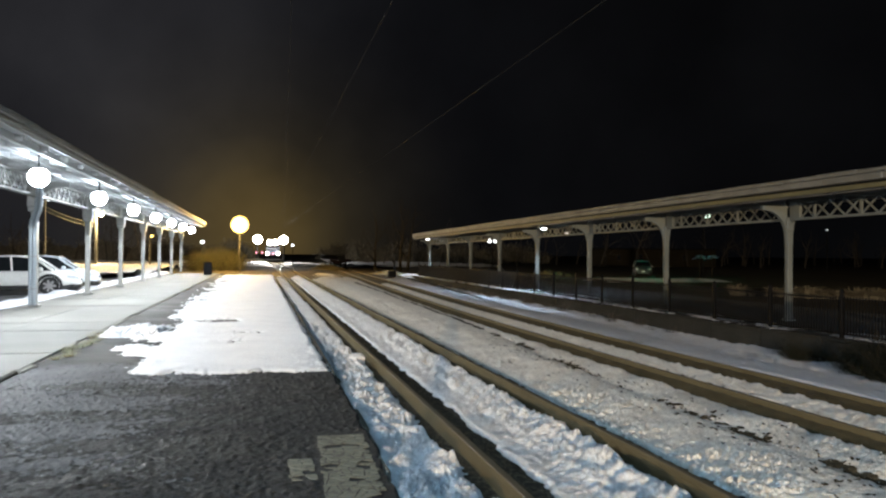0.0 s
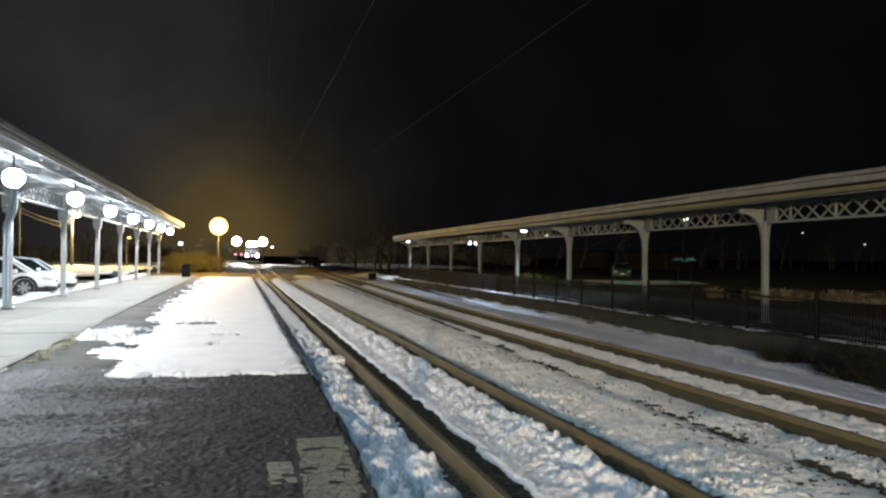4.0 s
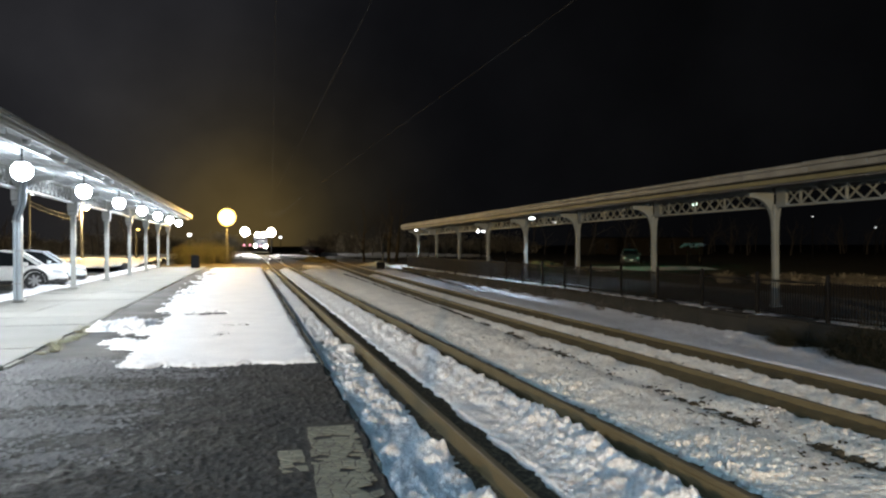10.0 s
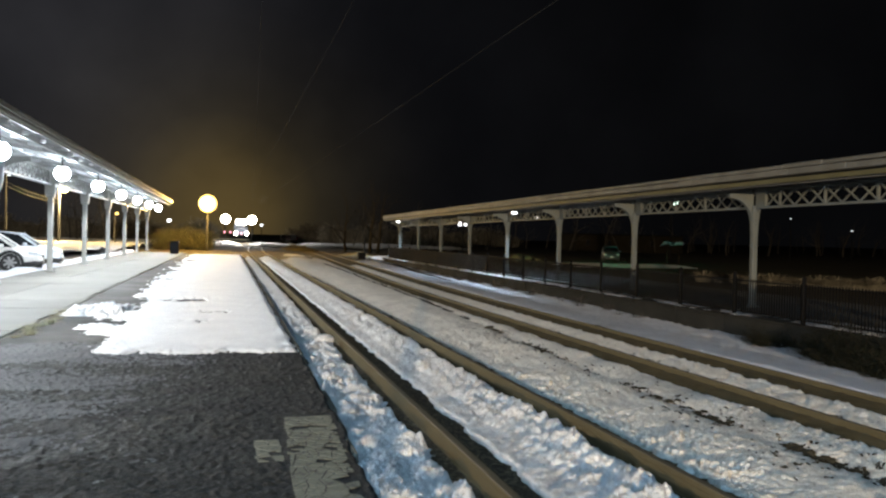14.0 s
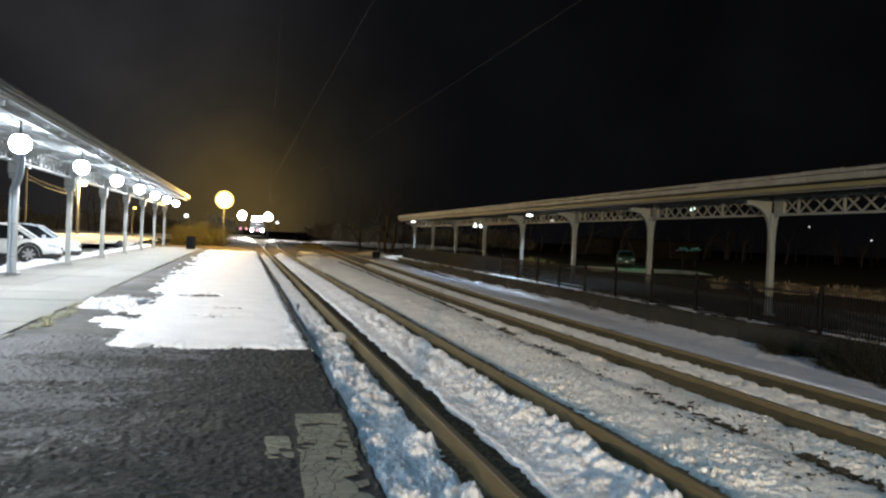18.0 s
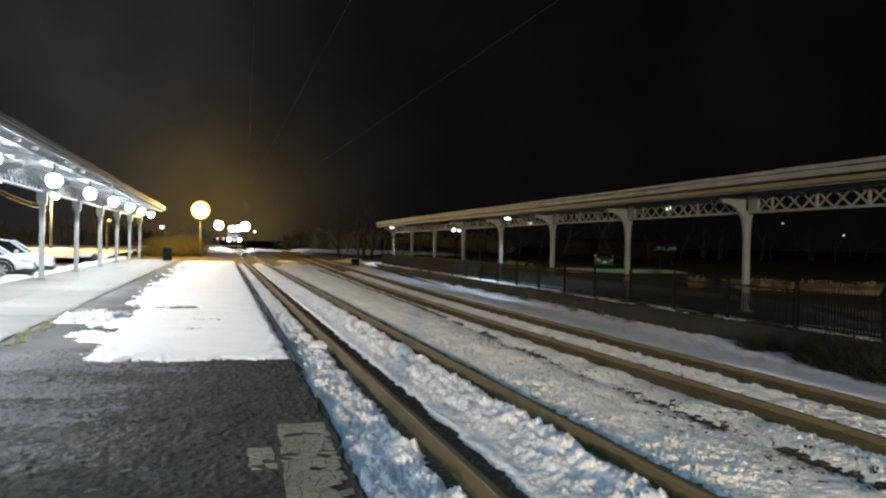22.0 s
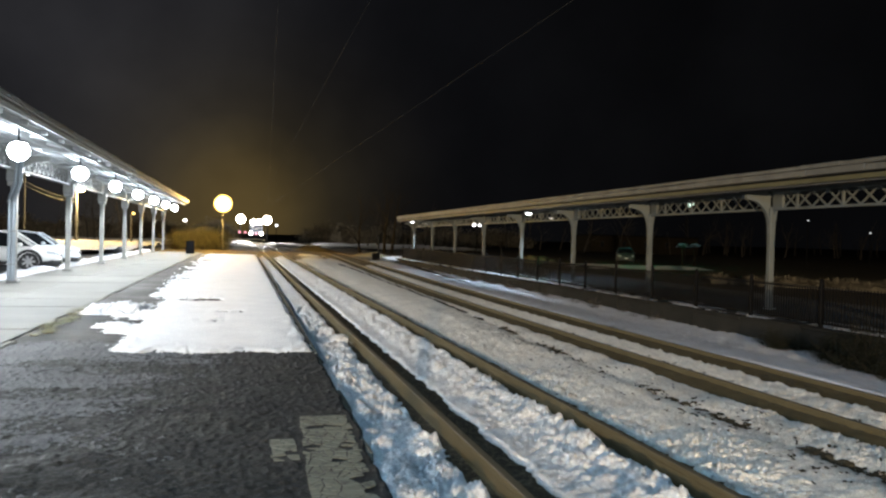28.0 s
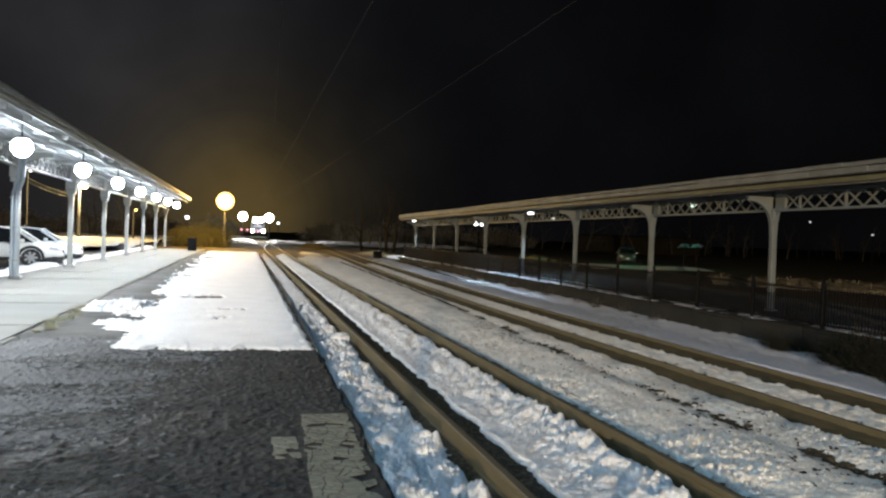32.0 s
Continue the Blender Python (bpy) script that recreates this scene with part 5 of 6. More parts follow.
def car(at, paint, label):
    """A parked crossover, nose along +x, origin on the ground under its nose."""
    c = thing("car", at, label, "car", "parked cars")
    hw = 0.9

    def sec(x, zl, zh, w, crown=0.05):
        z1, z2 = zl + (zh - zl) * 0.35, zl + (zh - zl) * 0.75
        return [(x, -w * 0.92, zl), (x, -w, z1), (x, -w * 0.985, z2), (x, -w * 0.88, zh), (x, -w * 0.5, zh + crown), (x, 0, zh + crown * 1.3),
                (x, w * 0.5, zh + crown), (x, w * 0.88, zh), (x, w * 0.985, z2), (x, w, z1), (x, w * 0.92, zl)]

    body = Form().loft([sec(-4.50, 0.52, 0.80, 0.72), sec(-4.45, 0.38, 0.98, 0.82), sec(-4.0, 0.30, 1.03, 0.89), sec(-2.6, 0.28, 1.02, hw), sec(-1.55, 0.28, 1.02, hw, 0.03),
                        sec(-1.05, 0.29, 1.00, 0.9, 0.05), sec(-0.5, 0.31, 0.92, 0.87, 0.06), sec(-0.2, 0.34, 0.84, 0.80, 0.05), sec(-0.04, 0.40, 0.72, 0.70, 0.03), sec(0.0, 0.45, 0.62, 0.62, 0.01)])
    part("body", body, paint, c, smooth=True)

    def top(x, zl, zh, wl, wh):
        return [(x, -wl, zl), (x, -wh, zh - 0.05), (x, -wh * 0.8, zh), (x, wh * 0.8, zh), (x, wh, zh - 0.05), (x, wl, zl)]

    cabin = Form().loft([top(-4.42, 1.0, 1.03, 0.78, 0.74), top(-4.1, 1.0, 1.5, 0.80, 0.62), top(-3.4, 1.0, 1.62, 0.83, 0.66), top(-2.4, 1.0, 1.64, 0.84, 0.67), top(-1.75, 1.0, 1.56, 0.84, 0.66), top(-0.98, 0.98, 1.03, 0.82, 0.76)])
    part("greenhouse", cabin, GLASS, c, "dark glazed upper body")
    roof = Form().loft([[(x, -w, z - 0.06), (x, -w * 0.7, z), (x, w * 0.7, z), (x, w, z - 0.06)] for x, z, w in ((-4.15, 1.50, 0.6), (-3.4, 1.645, 0.665), (-2.4, 1.665, 0.675), (-1.72, 1.575, 0.66))])
    part("roof", roof, paint, c, smooth=False)
    for sgn in (1, -1):
        for (xa, za), (xb, zb_) in (((-1.0, 1.02), (-1.76, 1.57)), ((-2.55, 1.02), (-2.62, 1.63)), ((-3.55, 1.02), (-3.62, 1.6)), ((-4.2, 1.02), (-4.05, 1.5))):
            part("pillar", Form().beam((xa, sgn * 0.845, za), (xb, sgn * 0.68, zb_), 0.05, 0.09), paint, c)
        part("sill_cladding", Form().box(-3.2, -1.35, sgn * 0.88 - 0.04, sgn * 0.88 + 0.04, 0.24, 0.40, chamfer=0.02), CLADDING, c)
        part("headlight", Form().loft([[(x, sgn * a, z0), (x, sgn * b, z0), (x, sgn * b, z1), (x, sgn * a, z1)] for x, a, b, z0, z1 in ((-0.50, 0.70, 0.885, 0.72, 0.86), (-0.17, 0.55, 0.80, 0.68, 0.82), (-0.03, 0.48, 0.70, 0.64, 0.74))]), CLEAR_LENS, c, "clear headlight")
        part("mirror", Form().box(-1.55, -1.38, sgn * 0.98 - 0.10, sgn * 0.98 + 0.10, 1.0, 1.15, chamfer=0.03), paint, c)
        part("door_handle", Form().box(-2.4, -2.2, sgn * 0.905 - 0.015, sgn * 0.905 + 0.015, 0.84, 0.87), paint, c)
        for x in (-1.15, -3.75):
            arch = Form()
            pts = [(x + 0.46 * math.cos(u), 0.37 + 0.46 * math.sin(u)) for u in [math.pi * k / 12 for k in range(13)]]
            for (a, b), (d, e) in zip(pts, pts[1:]):
                arch.beam((a, sgn * 0.875, b), (d, sgn * 0.875, e), 0.10, 0.12)
            part("wheel_arch", arch, CLADDING, c, "black wheel arch trim")
            rot = Matrix.Translation((x, sgn * 0.80, 0.38)) @ Matrix.Rotation(radians(90), 4, "X")
            w = part("wheel", Form().lathe([(0.24, -0.11), (0.34, -0.115), (0.38, -0.08), (0.38, 0.08), (0.34, 0.115), (0.24, 0.11)], 28, rot), TYRE, c, smooth=False)
            part("rim", Form().lathe([(0.23, -0.112), (0.265, -0.122), (0.27, 0.122), (0.23, 0.112)], 28, rot), CLADDING, w)
            for k in range(7):
                u = 2 * math.pi * k / 7
                sp = Form().beam((x, sgn * 0.915, 0.38), (x + 0.25 * math.cos(u), sgn * 0.915, 0.38 + 0.25 * math.sin(u)), 0.03, 0.085)
                part("spoke", sp, ALLOY, w)
    part("lower_bumper", Form().loft([sec(-0.75, 0.22, 0.42, 0.89, 0), sec(-0.25, 0.22, 0.50, 0.83, 0), sec(0.03, 0.26, 0.44, 0.66, 0)]), CLADDING, c, "black lower bumper")
    part("grille", Form().box(-0.06, 0.012, -0.42, 0.42, 0.56, 0.70, chamfer=0.02), CLADDING, c)
    part("number_plate", Form().box(0.01, 0.03, -0.18, 0.18, 0.42, 0.53), WHITE_PAINT, c)
    return c


car(pose(-7.62, 35.6, -0.02, 0, 0, 8), CAR_WHITE, "white crossover car parked nose-in at the platform")
car(pose(-7.65, 39.6, -0.02, 0, 0, 6), CAR_BLUE_WHITE, "pale blue-white car parked nose-in beside a white car")


# ---- lamps, poles and far things ----


def street_lamp(x, y, z, height, glowing, label, arm=0.0, head=0.35, pole_mat=WOOD_POLE, r=0.11, globe=False):
    t = thing("street_lamp", (x, y, z), label, "street lamp", "street lamps")
    part("pole", Form().tube((0, 0, 0), (0, 0, height), r, r * 0.7, 10), pole_mat, t)
    if arm:
        part("arm", Form().pipe([(0, 0, height - 0.4), (arm * 0.5, 0, height - 0.1), (arm, 0, height)], 0.035, 8), DARK_METAL, t)
    if globe:
        part("collar", Form().tube((0, 0, height), (0, 0, height + 0.12), 0.13, 0.16, 10), DARK_METAL, t)
        part("globe", Form().lathe([(head * math.sin(u), height + 0.1 + head - head * math.cos(u)) for u in [0.16 + 2.9 * k / 9 for k in range(10)]], 18), glowing, t, "glowing lamp globe", smooth=True)
        return t
    part("head", Form().lathe([(0.1 * head, 0.25 * head), (0.7 * head, 0.12 * head), (1.0 * head, -0.05 * head)], 14, Matrix.Translation((arm, 0, height + 0.05))), DARK_METAL, t)
    part("bulb", Form().lathe([(0.1 * head, -1.3 * head), (0.5 * head, -1.18 * head), (0.82 * head, -0.8 * head), (0.86 * head, -0.45 * head), (0.7 * head, -0.08 * head)], 16, Matrix.Translation((arm, 0, height + 0.04))), glowing, t, "glowing lamp glass", smooth=True)
    return t


# orange globe swollen far past a real lamp to match its bloom
street_lamp(-2.0, 78.0, -0.06, 3.75, LAMP_SODIUM, "short street lamp beside the tracks, orange globe sized to its bloom", 0, 0.88, WOOD_POLE, 0.06, True)
street_lamp(-4.4, -14.0, -0.06, 10.1, LAMP_SMALL, "tall blue-white lamp added out of view behind the camera", 0.8, 0.4, DARK_METAL, 0.08)
street_lamp(-18.3, -62.6, -0.06, 8.2, LAMP_LOT, "tall pole with a warm floodlight, added unseen behind the camera", 0.4, 0.6, WOOD_POLE, 0.17)
street_lamp(-16.6, 84.0, -0.06, 6.3, LAMP_LOT, "wooden pole with a warm floodlight in the car park", 0.4, 0.55, WOOD_POLE, 0.17)
street_lamp(-21.7, 85.0, -0.06, 7.4, LAMP_SMALL, "wooden pole with a small white lamp", 0.3, 0.22)
street_lamp(-11.6, 86.0, -0.06, 3.7, LAMP_SODIUM, "distant small orange lamp on a pole", 0.2, 0.16)
street_lamp(-6.3, 88.0, -0.06, 3.2, LAMP_SMALL, "distant small white lamp", 0, 0.24, DARK_METAL, 0.05)
street_lamp(5.0, 120.0, -0.2, 3.4, LAMP_SMALL, "small white lamp beyond the crossing", 0, 0.22, DARK_METAL, 0.06)
street_lamp(58.5, 90.0, -0.36, 7.85, LAMP_MINT, "distant mint-white street lamp", 0.6, 0.42, DARK_METAL, 0.09)
street_lamp(78.3, 90.0, -0.36, 6.1, LAMP_DIM, "distant white street lamp", 0, 0.15, DARK_METAL, 0.09)
street_lamp(89.3, 90.0, -0.36, 4.6, LAMP_DIM, "distant low white lamp", 0, 0.17, DARK_METAL, 0.09)


def twin_lamp(x, y, z, height, gap, glowing, label, r):
    t = thing("twin_lamp", (x, y, z), label, "street lamp", "street lamps")
    part("pole", Form().tube((0, 0, 0), (0, 0, height), 0.08, 0.06, 8), DARK_METAL, t)
    part("crossarm", Form().box(-gap / 2, gap / 2, -0.03, 0.03, height - 0.05, height), DARK_METAL, t)
    for sgn in (1, -1):
        part("globe", Form().lathe([(0.05 * r, -r), (0.75 * r, -0.65 * r), (r, 0), (0.75 * r, 0.65 * r), (0.05 * r, r)], 14, Matrix.Translation((sgn * gap / 2, 0, height))), glowing, t, "glowing lamp globe", smooth=True)


twin_lamp(30.1, 95.0, -0.36, 4.08, 0.85, LAMP_SMALL, "pair of bright white lamps on one pole", 0.27)


def service_cable():
    t = thing("service_cable", (-16.6, 84.0, 0.0), "pair of pale service cables sagging between two poles", "cable")
    for dz in (0.0, 0.38):
        pts = [(-5.0 * u, 1.0 * u, 4.45 + dz + 1.6 * u - 1.0 * u * (1 - u)) for u in [k / 10 for k in range(11)]]
        part("cable", Form().pipe(pts, 0.022, 6), CURB, t)


service_cable()


def umbrella_trees():
    """Two small pruned trees whose snowy tops catch an added green lamp."""
    for x in (43.2, 44.6):
        t = thing("small_tree", (x, 67.0, -0.36), "small pruned tree with a green lit snowy crown", "tree", "pruned trees")
        part("trunk", Form().tube((0, 0, 0), (0, 0, 1.7), 0.09, 0.06, 7), TWIG, t)
        cap = Form()
        rnd = random.Random(int(x * 10))
        for k in range(80):
            u, a = rnd.random() ** 0.5, rnd.uniform(0, 2 * math.pi)
            r = 0.56 * u
            o = Vector((r * math.cos(a), r * math.sin(a), 1.85 + 0.36 * math.sqrt(max(0, 1 - u * u)) + rnd.uniform(-0.06, 0.06)))
            cap.tube(o, o + Vector((rnd.uniform(-0.2, 0.2), rnd.uniform(-0.2, 0.2), rnd.uniform(0, 0.08))), 0.02, 0.012, 4)
        part("crown", cap, SNOW_BANK, t)


umbrella_trees()


# made-up fixture, added to give the teal lights a source
def added_garden_light(x, y, z, turn, label):
    t = thing("added_garden_light", pose(x, y, z, 0, 0, turn), label, "floodlight", "garden floodlights")
    part("stake", Form().tube((0, 0, 0), (0, 0, 0.35), 0.02, 0.02, 6), DARK_METAL, t)
    part("lamp_housing", Form().box(-0.14, 0.14, -0.05, 0.08, 0.33, 0.52, chamfer=0.02), DARK_METAL, t)
    part("lens", Form().box(-0.12, 0.12, 0.08, 0.10, 0.35, 0.50, chamfer=0.005), LAMP_TEAL, t, "glowing green lens")


added_garden_light(38.0, 66.6, -0.36, 0, "made-up green floodlight staked in the lawn for the teal light")
added_garden_light(27.0, 63.6, -0.38, 0, "made-up green floodlight beside an evergreen bush")


def lawn_bushes():
    random.seed(19)
    tw, lf = shrub_meshes(91, 1.1, 1.0, 40, 2600)
    a, b = tw.mesh("twig_tangle", TWIG), lf.mesh("foliage", WEED)
    for x, y, sc in ((26.2, 66.0, 0.95), (27.6, 66.4, 0.8), (28.8, 66.8, 0.55)):
        t = thing("evergreen_bush", pose(x, y, -0.38, 0, 0, random.uniform(0, 360)), "low evergreen bush on the lawn, lit green", "bush", "lawn bushes")
        for nm, me in (("twig_tangle", a), ("foliage", b)):
            o = part(nm, me, None, t)
            o.scale = (sc, sc, sc * 0.75)


lawn_bushes()
car(pose(40.2, 73.0, -0.36, 0, 0, -115), CAR_GREY, "grey car parked far off under a green lamp")


def bin_box():
    t = thing("litter_bin", (-3.95, 61.2, 0.0), "dark square litter bin at the platform's end", "bin")
    part("bin_body", Form().box(-0.31, 0.31, -0.31, 0.31, 0.03, 0.92, chamfer=0.04), DARK_METAL, t)
    part("lid", Form().box(-0.34, 0.34, -0.34, 0.34, 0.92, 1.08, chamfer=0.06), DARK_METAL, t)


bin_box()


def signal_post():
    t = thing("signal_post", (11.1, 62.5, -0.36), "dark trackside post with a small box", "post")
    part("post_shaft", Form().tube((0, 0, 0), (0, 0, 2.16), 0.09, 0.08, 8), CLADDING, t)
    part("relay_box", Form().box(-0.55, 0.1, -0.3, 0.3, 0.0, 0.75, chamfer=0.03), DARK_METAL, t)
    part("cap_plate", Form().box(-0.14, 0.14, -0.14, 0.14, 2.16, 2.26, chamfer=0.02), DARK_METAL, t)


signal_post()


def hedge_row():
    random.seed(4)
    kinds = []
    for k in range(3):
        tw, lf = shrub_meshes(80 + k, 1.6, 2.1, 60, 5000)
        kinds.append((tw.mesh("twig_tangle", TWIG), lf.mesh("foliage", HEDGE)))
    for i in range(9):
        x, y = -6.6 + i * 0.55 + random.uniform(-0.2, 0.2), 83 + random.uniform(-2, 3)
        t = thing("hedge_bush", pose(x, y, -0.08, 0, 0, random.uniform(0, 360)), "overgrown hedge bush under orange lamplight", "bush", "hedge bushes")
        a, b = random.choice(kinds)
        for nm, me in (("twig_tangle", a), ("foliage", b)):
            o = part(nm, me, None, t)
            o.scale = (1.3, 1.3, random.uniform(0.95, 1.3))


hedge_row()


def mound():
    h = lambda X, Y: -0.25 + 0.85 * ease(1 - np.hypot((X - 8.4) / 3.3, (Y - 95) / 7), 0, 0.85) * (0.35 + fbm(X, Y, 0.5, 4, 44)) + 0.5 * ease(1 - np.hypot((X - 12.2) / 2.4, (Y - 73) / 4), 0, 1) * (0.5 + fbm(X, Y, 0.7, 4, 45))
    ob = sheet("earth_mound", np.linspace(4.9, 15.5, 60), np.linspace(66, 102, 80), h, SAND, keep=lambda X, Y, Z: Z > -0.2)
    tagged(ob, "bare earth mounds beside the curving track", "mound", kind="stuff")


mound()


def bare_tree(x, y, z, height, seed, label):
    t = thing("bare_tree", (x, y, z), label, "tree", "bare trees")
    rnd = random.Random(seed)
    trunk, limbs = Form(), Form()

    def grow(p, d, ln, r, depth):
        form = trunk if depth == 0 else limbs
        q = p
        for _ in range(3):
            d2 = (d + Vector((rnd.gauss(0, 0.12), rnd.gauss(0, 0.12), rnd.gauss(0.03, 0.06)))).normalized()
            n = q + d2 * ln / 3
            form.tube(q, n, r, r * 0.82, 6 if depth < 2 else 4, False)
            q, d, r = n, d2, r * 0.82
            if depth < 4 and rnd.random() < 0.85:
                a = rnd.uniform(0, 2 * math.pi)
                s = d.orthogonal().normalized()
                s = Matrix.Rotation(a, 3, d) @ s
                grow(q, (d * 0.7 + s * rnd.uniform(0.5, 0.9)).normalized(), ln * rnd.uniform(0.5, 0.72), r * 0.6, depth + 1)
        if depth < 4:
            grow(q, d, ln * 0.62, r * 0.8, depth + 1)

    grow(Vector((0, 0, 0)), Vector((0, 0, 1)), height * 0.42, height * 0.022, 0)
    part("trunk", trunk, TWIG, t)
    part("crown", limbs, TWIG, t)


bare_tree(15.6, 84, -0.3, 9.5, 3, "tall bare winter tree, faintly lit")
bare_tree(13.4, 88, -0.3, 8.0, 9, "bare winter tree beside the curving track")
bare_tree(17.6, 90, -0.3, 10.0, 14, "bare winter tree, faintly lit")


def far_woods():
    """Thin winter woods closing the view beyond the car park and the lawn, one mesh."""
    rnd = random.Random(71)
    f = Form()

    def grow(p, d, ln, r, depth):
        q = p
        for _ in range(2):
            d = (d + Vector((rnd.gauss(0, 0.14), rnd.gauss(0, 0.14), rnd.gauss(0.04, 0.06)))).normalized()
            n = q + d * ln / 2
            f.tube(q, n, r, r * 0.75, 4, False)
            q, r = n, r * 0.75
            if depth < 3:
                side = Matrix.Rotation(rnd.uniform(0, 6.28), 3, d) @ d.orthogonal().normalized()
                grow(q, (d * 0.75 + side * rnd.uniform(0.5, 0.9)).normalized(), ln * rnd.uniform(0.5, 0.7), r * 0.6, depth + 1)
        if depth < 3:
            grow(q, d, ln * 0.65, r * 0.8, depth + 1)

    for x0, x1, y0, y1, n in ((18, 240, 120, 190, 95), (-140, -14, 105, 150, 55)):
        for k in range(n):
            h = rnd.uniform(5.0, 10.0)
            grow(Vector((x0 + (x1 - x0) * (k + rnd.random()) / n, rnd.uniform(y0, y1), -0.5)), Vector((0, 0, 1)), h * 0.45, h * 0.024, 0)
    tagged(part("far_woods", f, BARK), "dark leafless winter woods beyond the station", "woods", kind="stuff")


far_woods()


def haze_thicket():
    """Made-up brush and snow beyond the crossing, filling the dark horizon like lamp haze."""
    rnd_ = random.Random(83)
    stems, leaves = Form(), Form()
    for x0, x1, n in ((-75, -1.6, 420), (14.5, 70, 300)):
        for k in range(n):
            x = x0 + (x1 - x0) * (k + rnd_.random()) / n
            y = rnd_.uniform(172, 190)
            h = rnd_.uniform(2.2, 4.6) * (0.7 + 0.5 * math.sin(x * 0.23) ** 2)
            for _ in range(4):
                tip = Vector((x + rnd_.gauss(0, 0.8), y + rnd_.gauss(0, 0.8), h * rnd_.uniform(0.7, 1.1)))
                stems.tube((x, y, -0.3), tip, 0.05, 0.015, 4, False)
                for _ in range(26):
                    o = Vector((x, y, -0.2)).lerp(tip, rnd_.uniform(0.05, 1.0)) + Vector((rnd_.gauss(0, 0.5), rnd_.gauss(0, 0.5), rnd_.gauss(0, 0.25)))
                    u = Vector((rnd_.gauss(0, 1), rnd_.gauss(0, 1), rnd_.gauss(0, 1))).normalized()
                    w, sz = u.orthogonal().normalized(), rnd_.uniform(0.14, 0.3)
                    m = len(leaves.v)
                    leaves.v += [tuple(o - u * sz), tuple(o + w * sz * 0.5), tuple(o + u * sz), tuple(o - w * sz * 0.5)]
                    leaves.f.append((m, m + 1, m + 2, m + 3))
    t = thing("haze_thicket", (0, 0, 0), "tan leafless thicket added beyond the crossing in place of lamp haze", "thicket", kind="stuff")
    part("stems", stems, BARK, t)
    part("foliage", leaves, DRY_GRASS, t)

    def old_snow(X, Y):
        d = fbm(X, Y, 0.12, 4, 47, 0.6) - 0.40 - 0.5 * np.exp(-((X - 2.7) / 1.6) ** 2) - 0.3 * np.exp(-((X - 7.2 - curve2(Y)) / 1.8) ** 2)
        return -0.16 + 0.3 * ease(d, -0.05, 0.25) * (0.5 + fbm(X, Y, 0.5, 3, 48))

    ob = sheet("haze_snow", np.linspace(-60, 40, 120), np.linspace(112, 172, 50), old_snow, SNOW_BANK, keep=lambda X, Y, Z: Z > -0.13)
    tagged(ob, "snow patches added beyond the crossing to brighten the horizon", "snow", kind="stuff")


haze_thicket()


def small_building(x0, x1, y0, y1, z0, h, mat, label, windows, lit=None):
    t = thing("building", (x0, y0, z0), label, "building", "far buildings")
    w, d = x1 - x0, y1 - y0
    part("wall", Form().box(0, w, 0, d, 0, h), mat, t)
    part("roof", Form().prism([(-0.3, h), (w + 0.3, h), (w + 0.1, h + 0.25), (-0.1, h + 0.25)], -0.3, d + 0.3), DARK_METAL, t)
    for k in range(windows):
        xx = w * (k + 0.5) / windows
        win = part("window", Form().box(xx - 0.45, xx + 0.45, -0.06, 0.02, h * 0.35, h * 0.35 + 1.3, chamfer=0.01), BRICK, t)
        part("pane", Form().box(xx - 0.37, xx + 0.37, -0.075, -0.062, h * 0.35 + 0.08, h * 0.35 + 1.22), lit if (lit and k % 3 == 1) else GLASS, win)


small_building(66, 90, 134, 142, -0.36, 3.4, TWIG, "dark low building far beyond the lawn", 5)


def crossing():
    t = thing("crossing_gate", (-1.9, 110.0, -0.1), "lowered white crossing gate arm across the tracks", "gate")
    part("gate_post", Form().tube((0, 0, 0), (0, 0, 1.3), 0.08, 0.07, 8), GREY_METAL, t)
    part("gate_arm", Form().loft([[(x, -0.03, 0.98 - hh), (x, 0.03, 0.98 - hh), (x, 0.03, 0.98 + hh), (x, -0.03, 0.98 + hh)] for x, hh in ((-0.4, 0.12), (2.4, 0.09), (4.9, 0.06))]), WHITE_PAINT, t)
    part("counterweight", Form().box(-0.7, -0.35, -0.12, 0.12, 0.8, 1.15, chamfer=0.02), DARK_METAL, t)
    for x in (1.4, 2.2, 3.1, 3.7):
        part("gate_light", Form().lathe([(0.02, -0.1), (0.11, -0.06), (0.13, 0.06), (0.02, 0.1)], 12, Matrix.Translation((x, 0, 2.0 if x < 2.5 else 1.85)) @ Matrix.Rotation(radians(90), 4, "X")), LAMP_PINK, t, "small pink-red lamp", smooth=True)
    part("light_bar", Form().box(0.9, 4.1, 0.14, 0.2, 1.9, 1.97), DARK_METAL, t)
    part("bar_mast", Form().tube((0.95, 0.17, 0), (0.95, 0.17, 2.0), 0.05, 0.05, 8), DARK_METAL, t)


crossing()


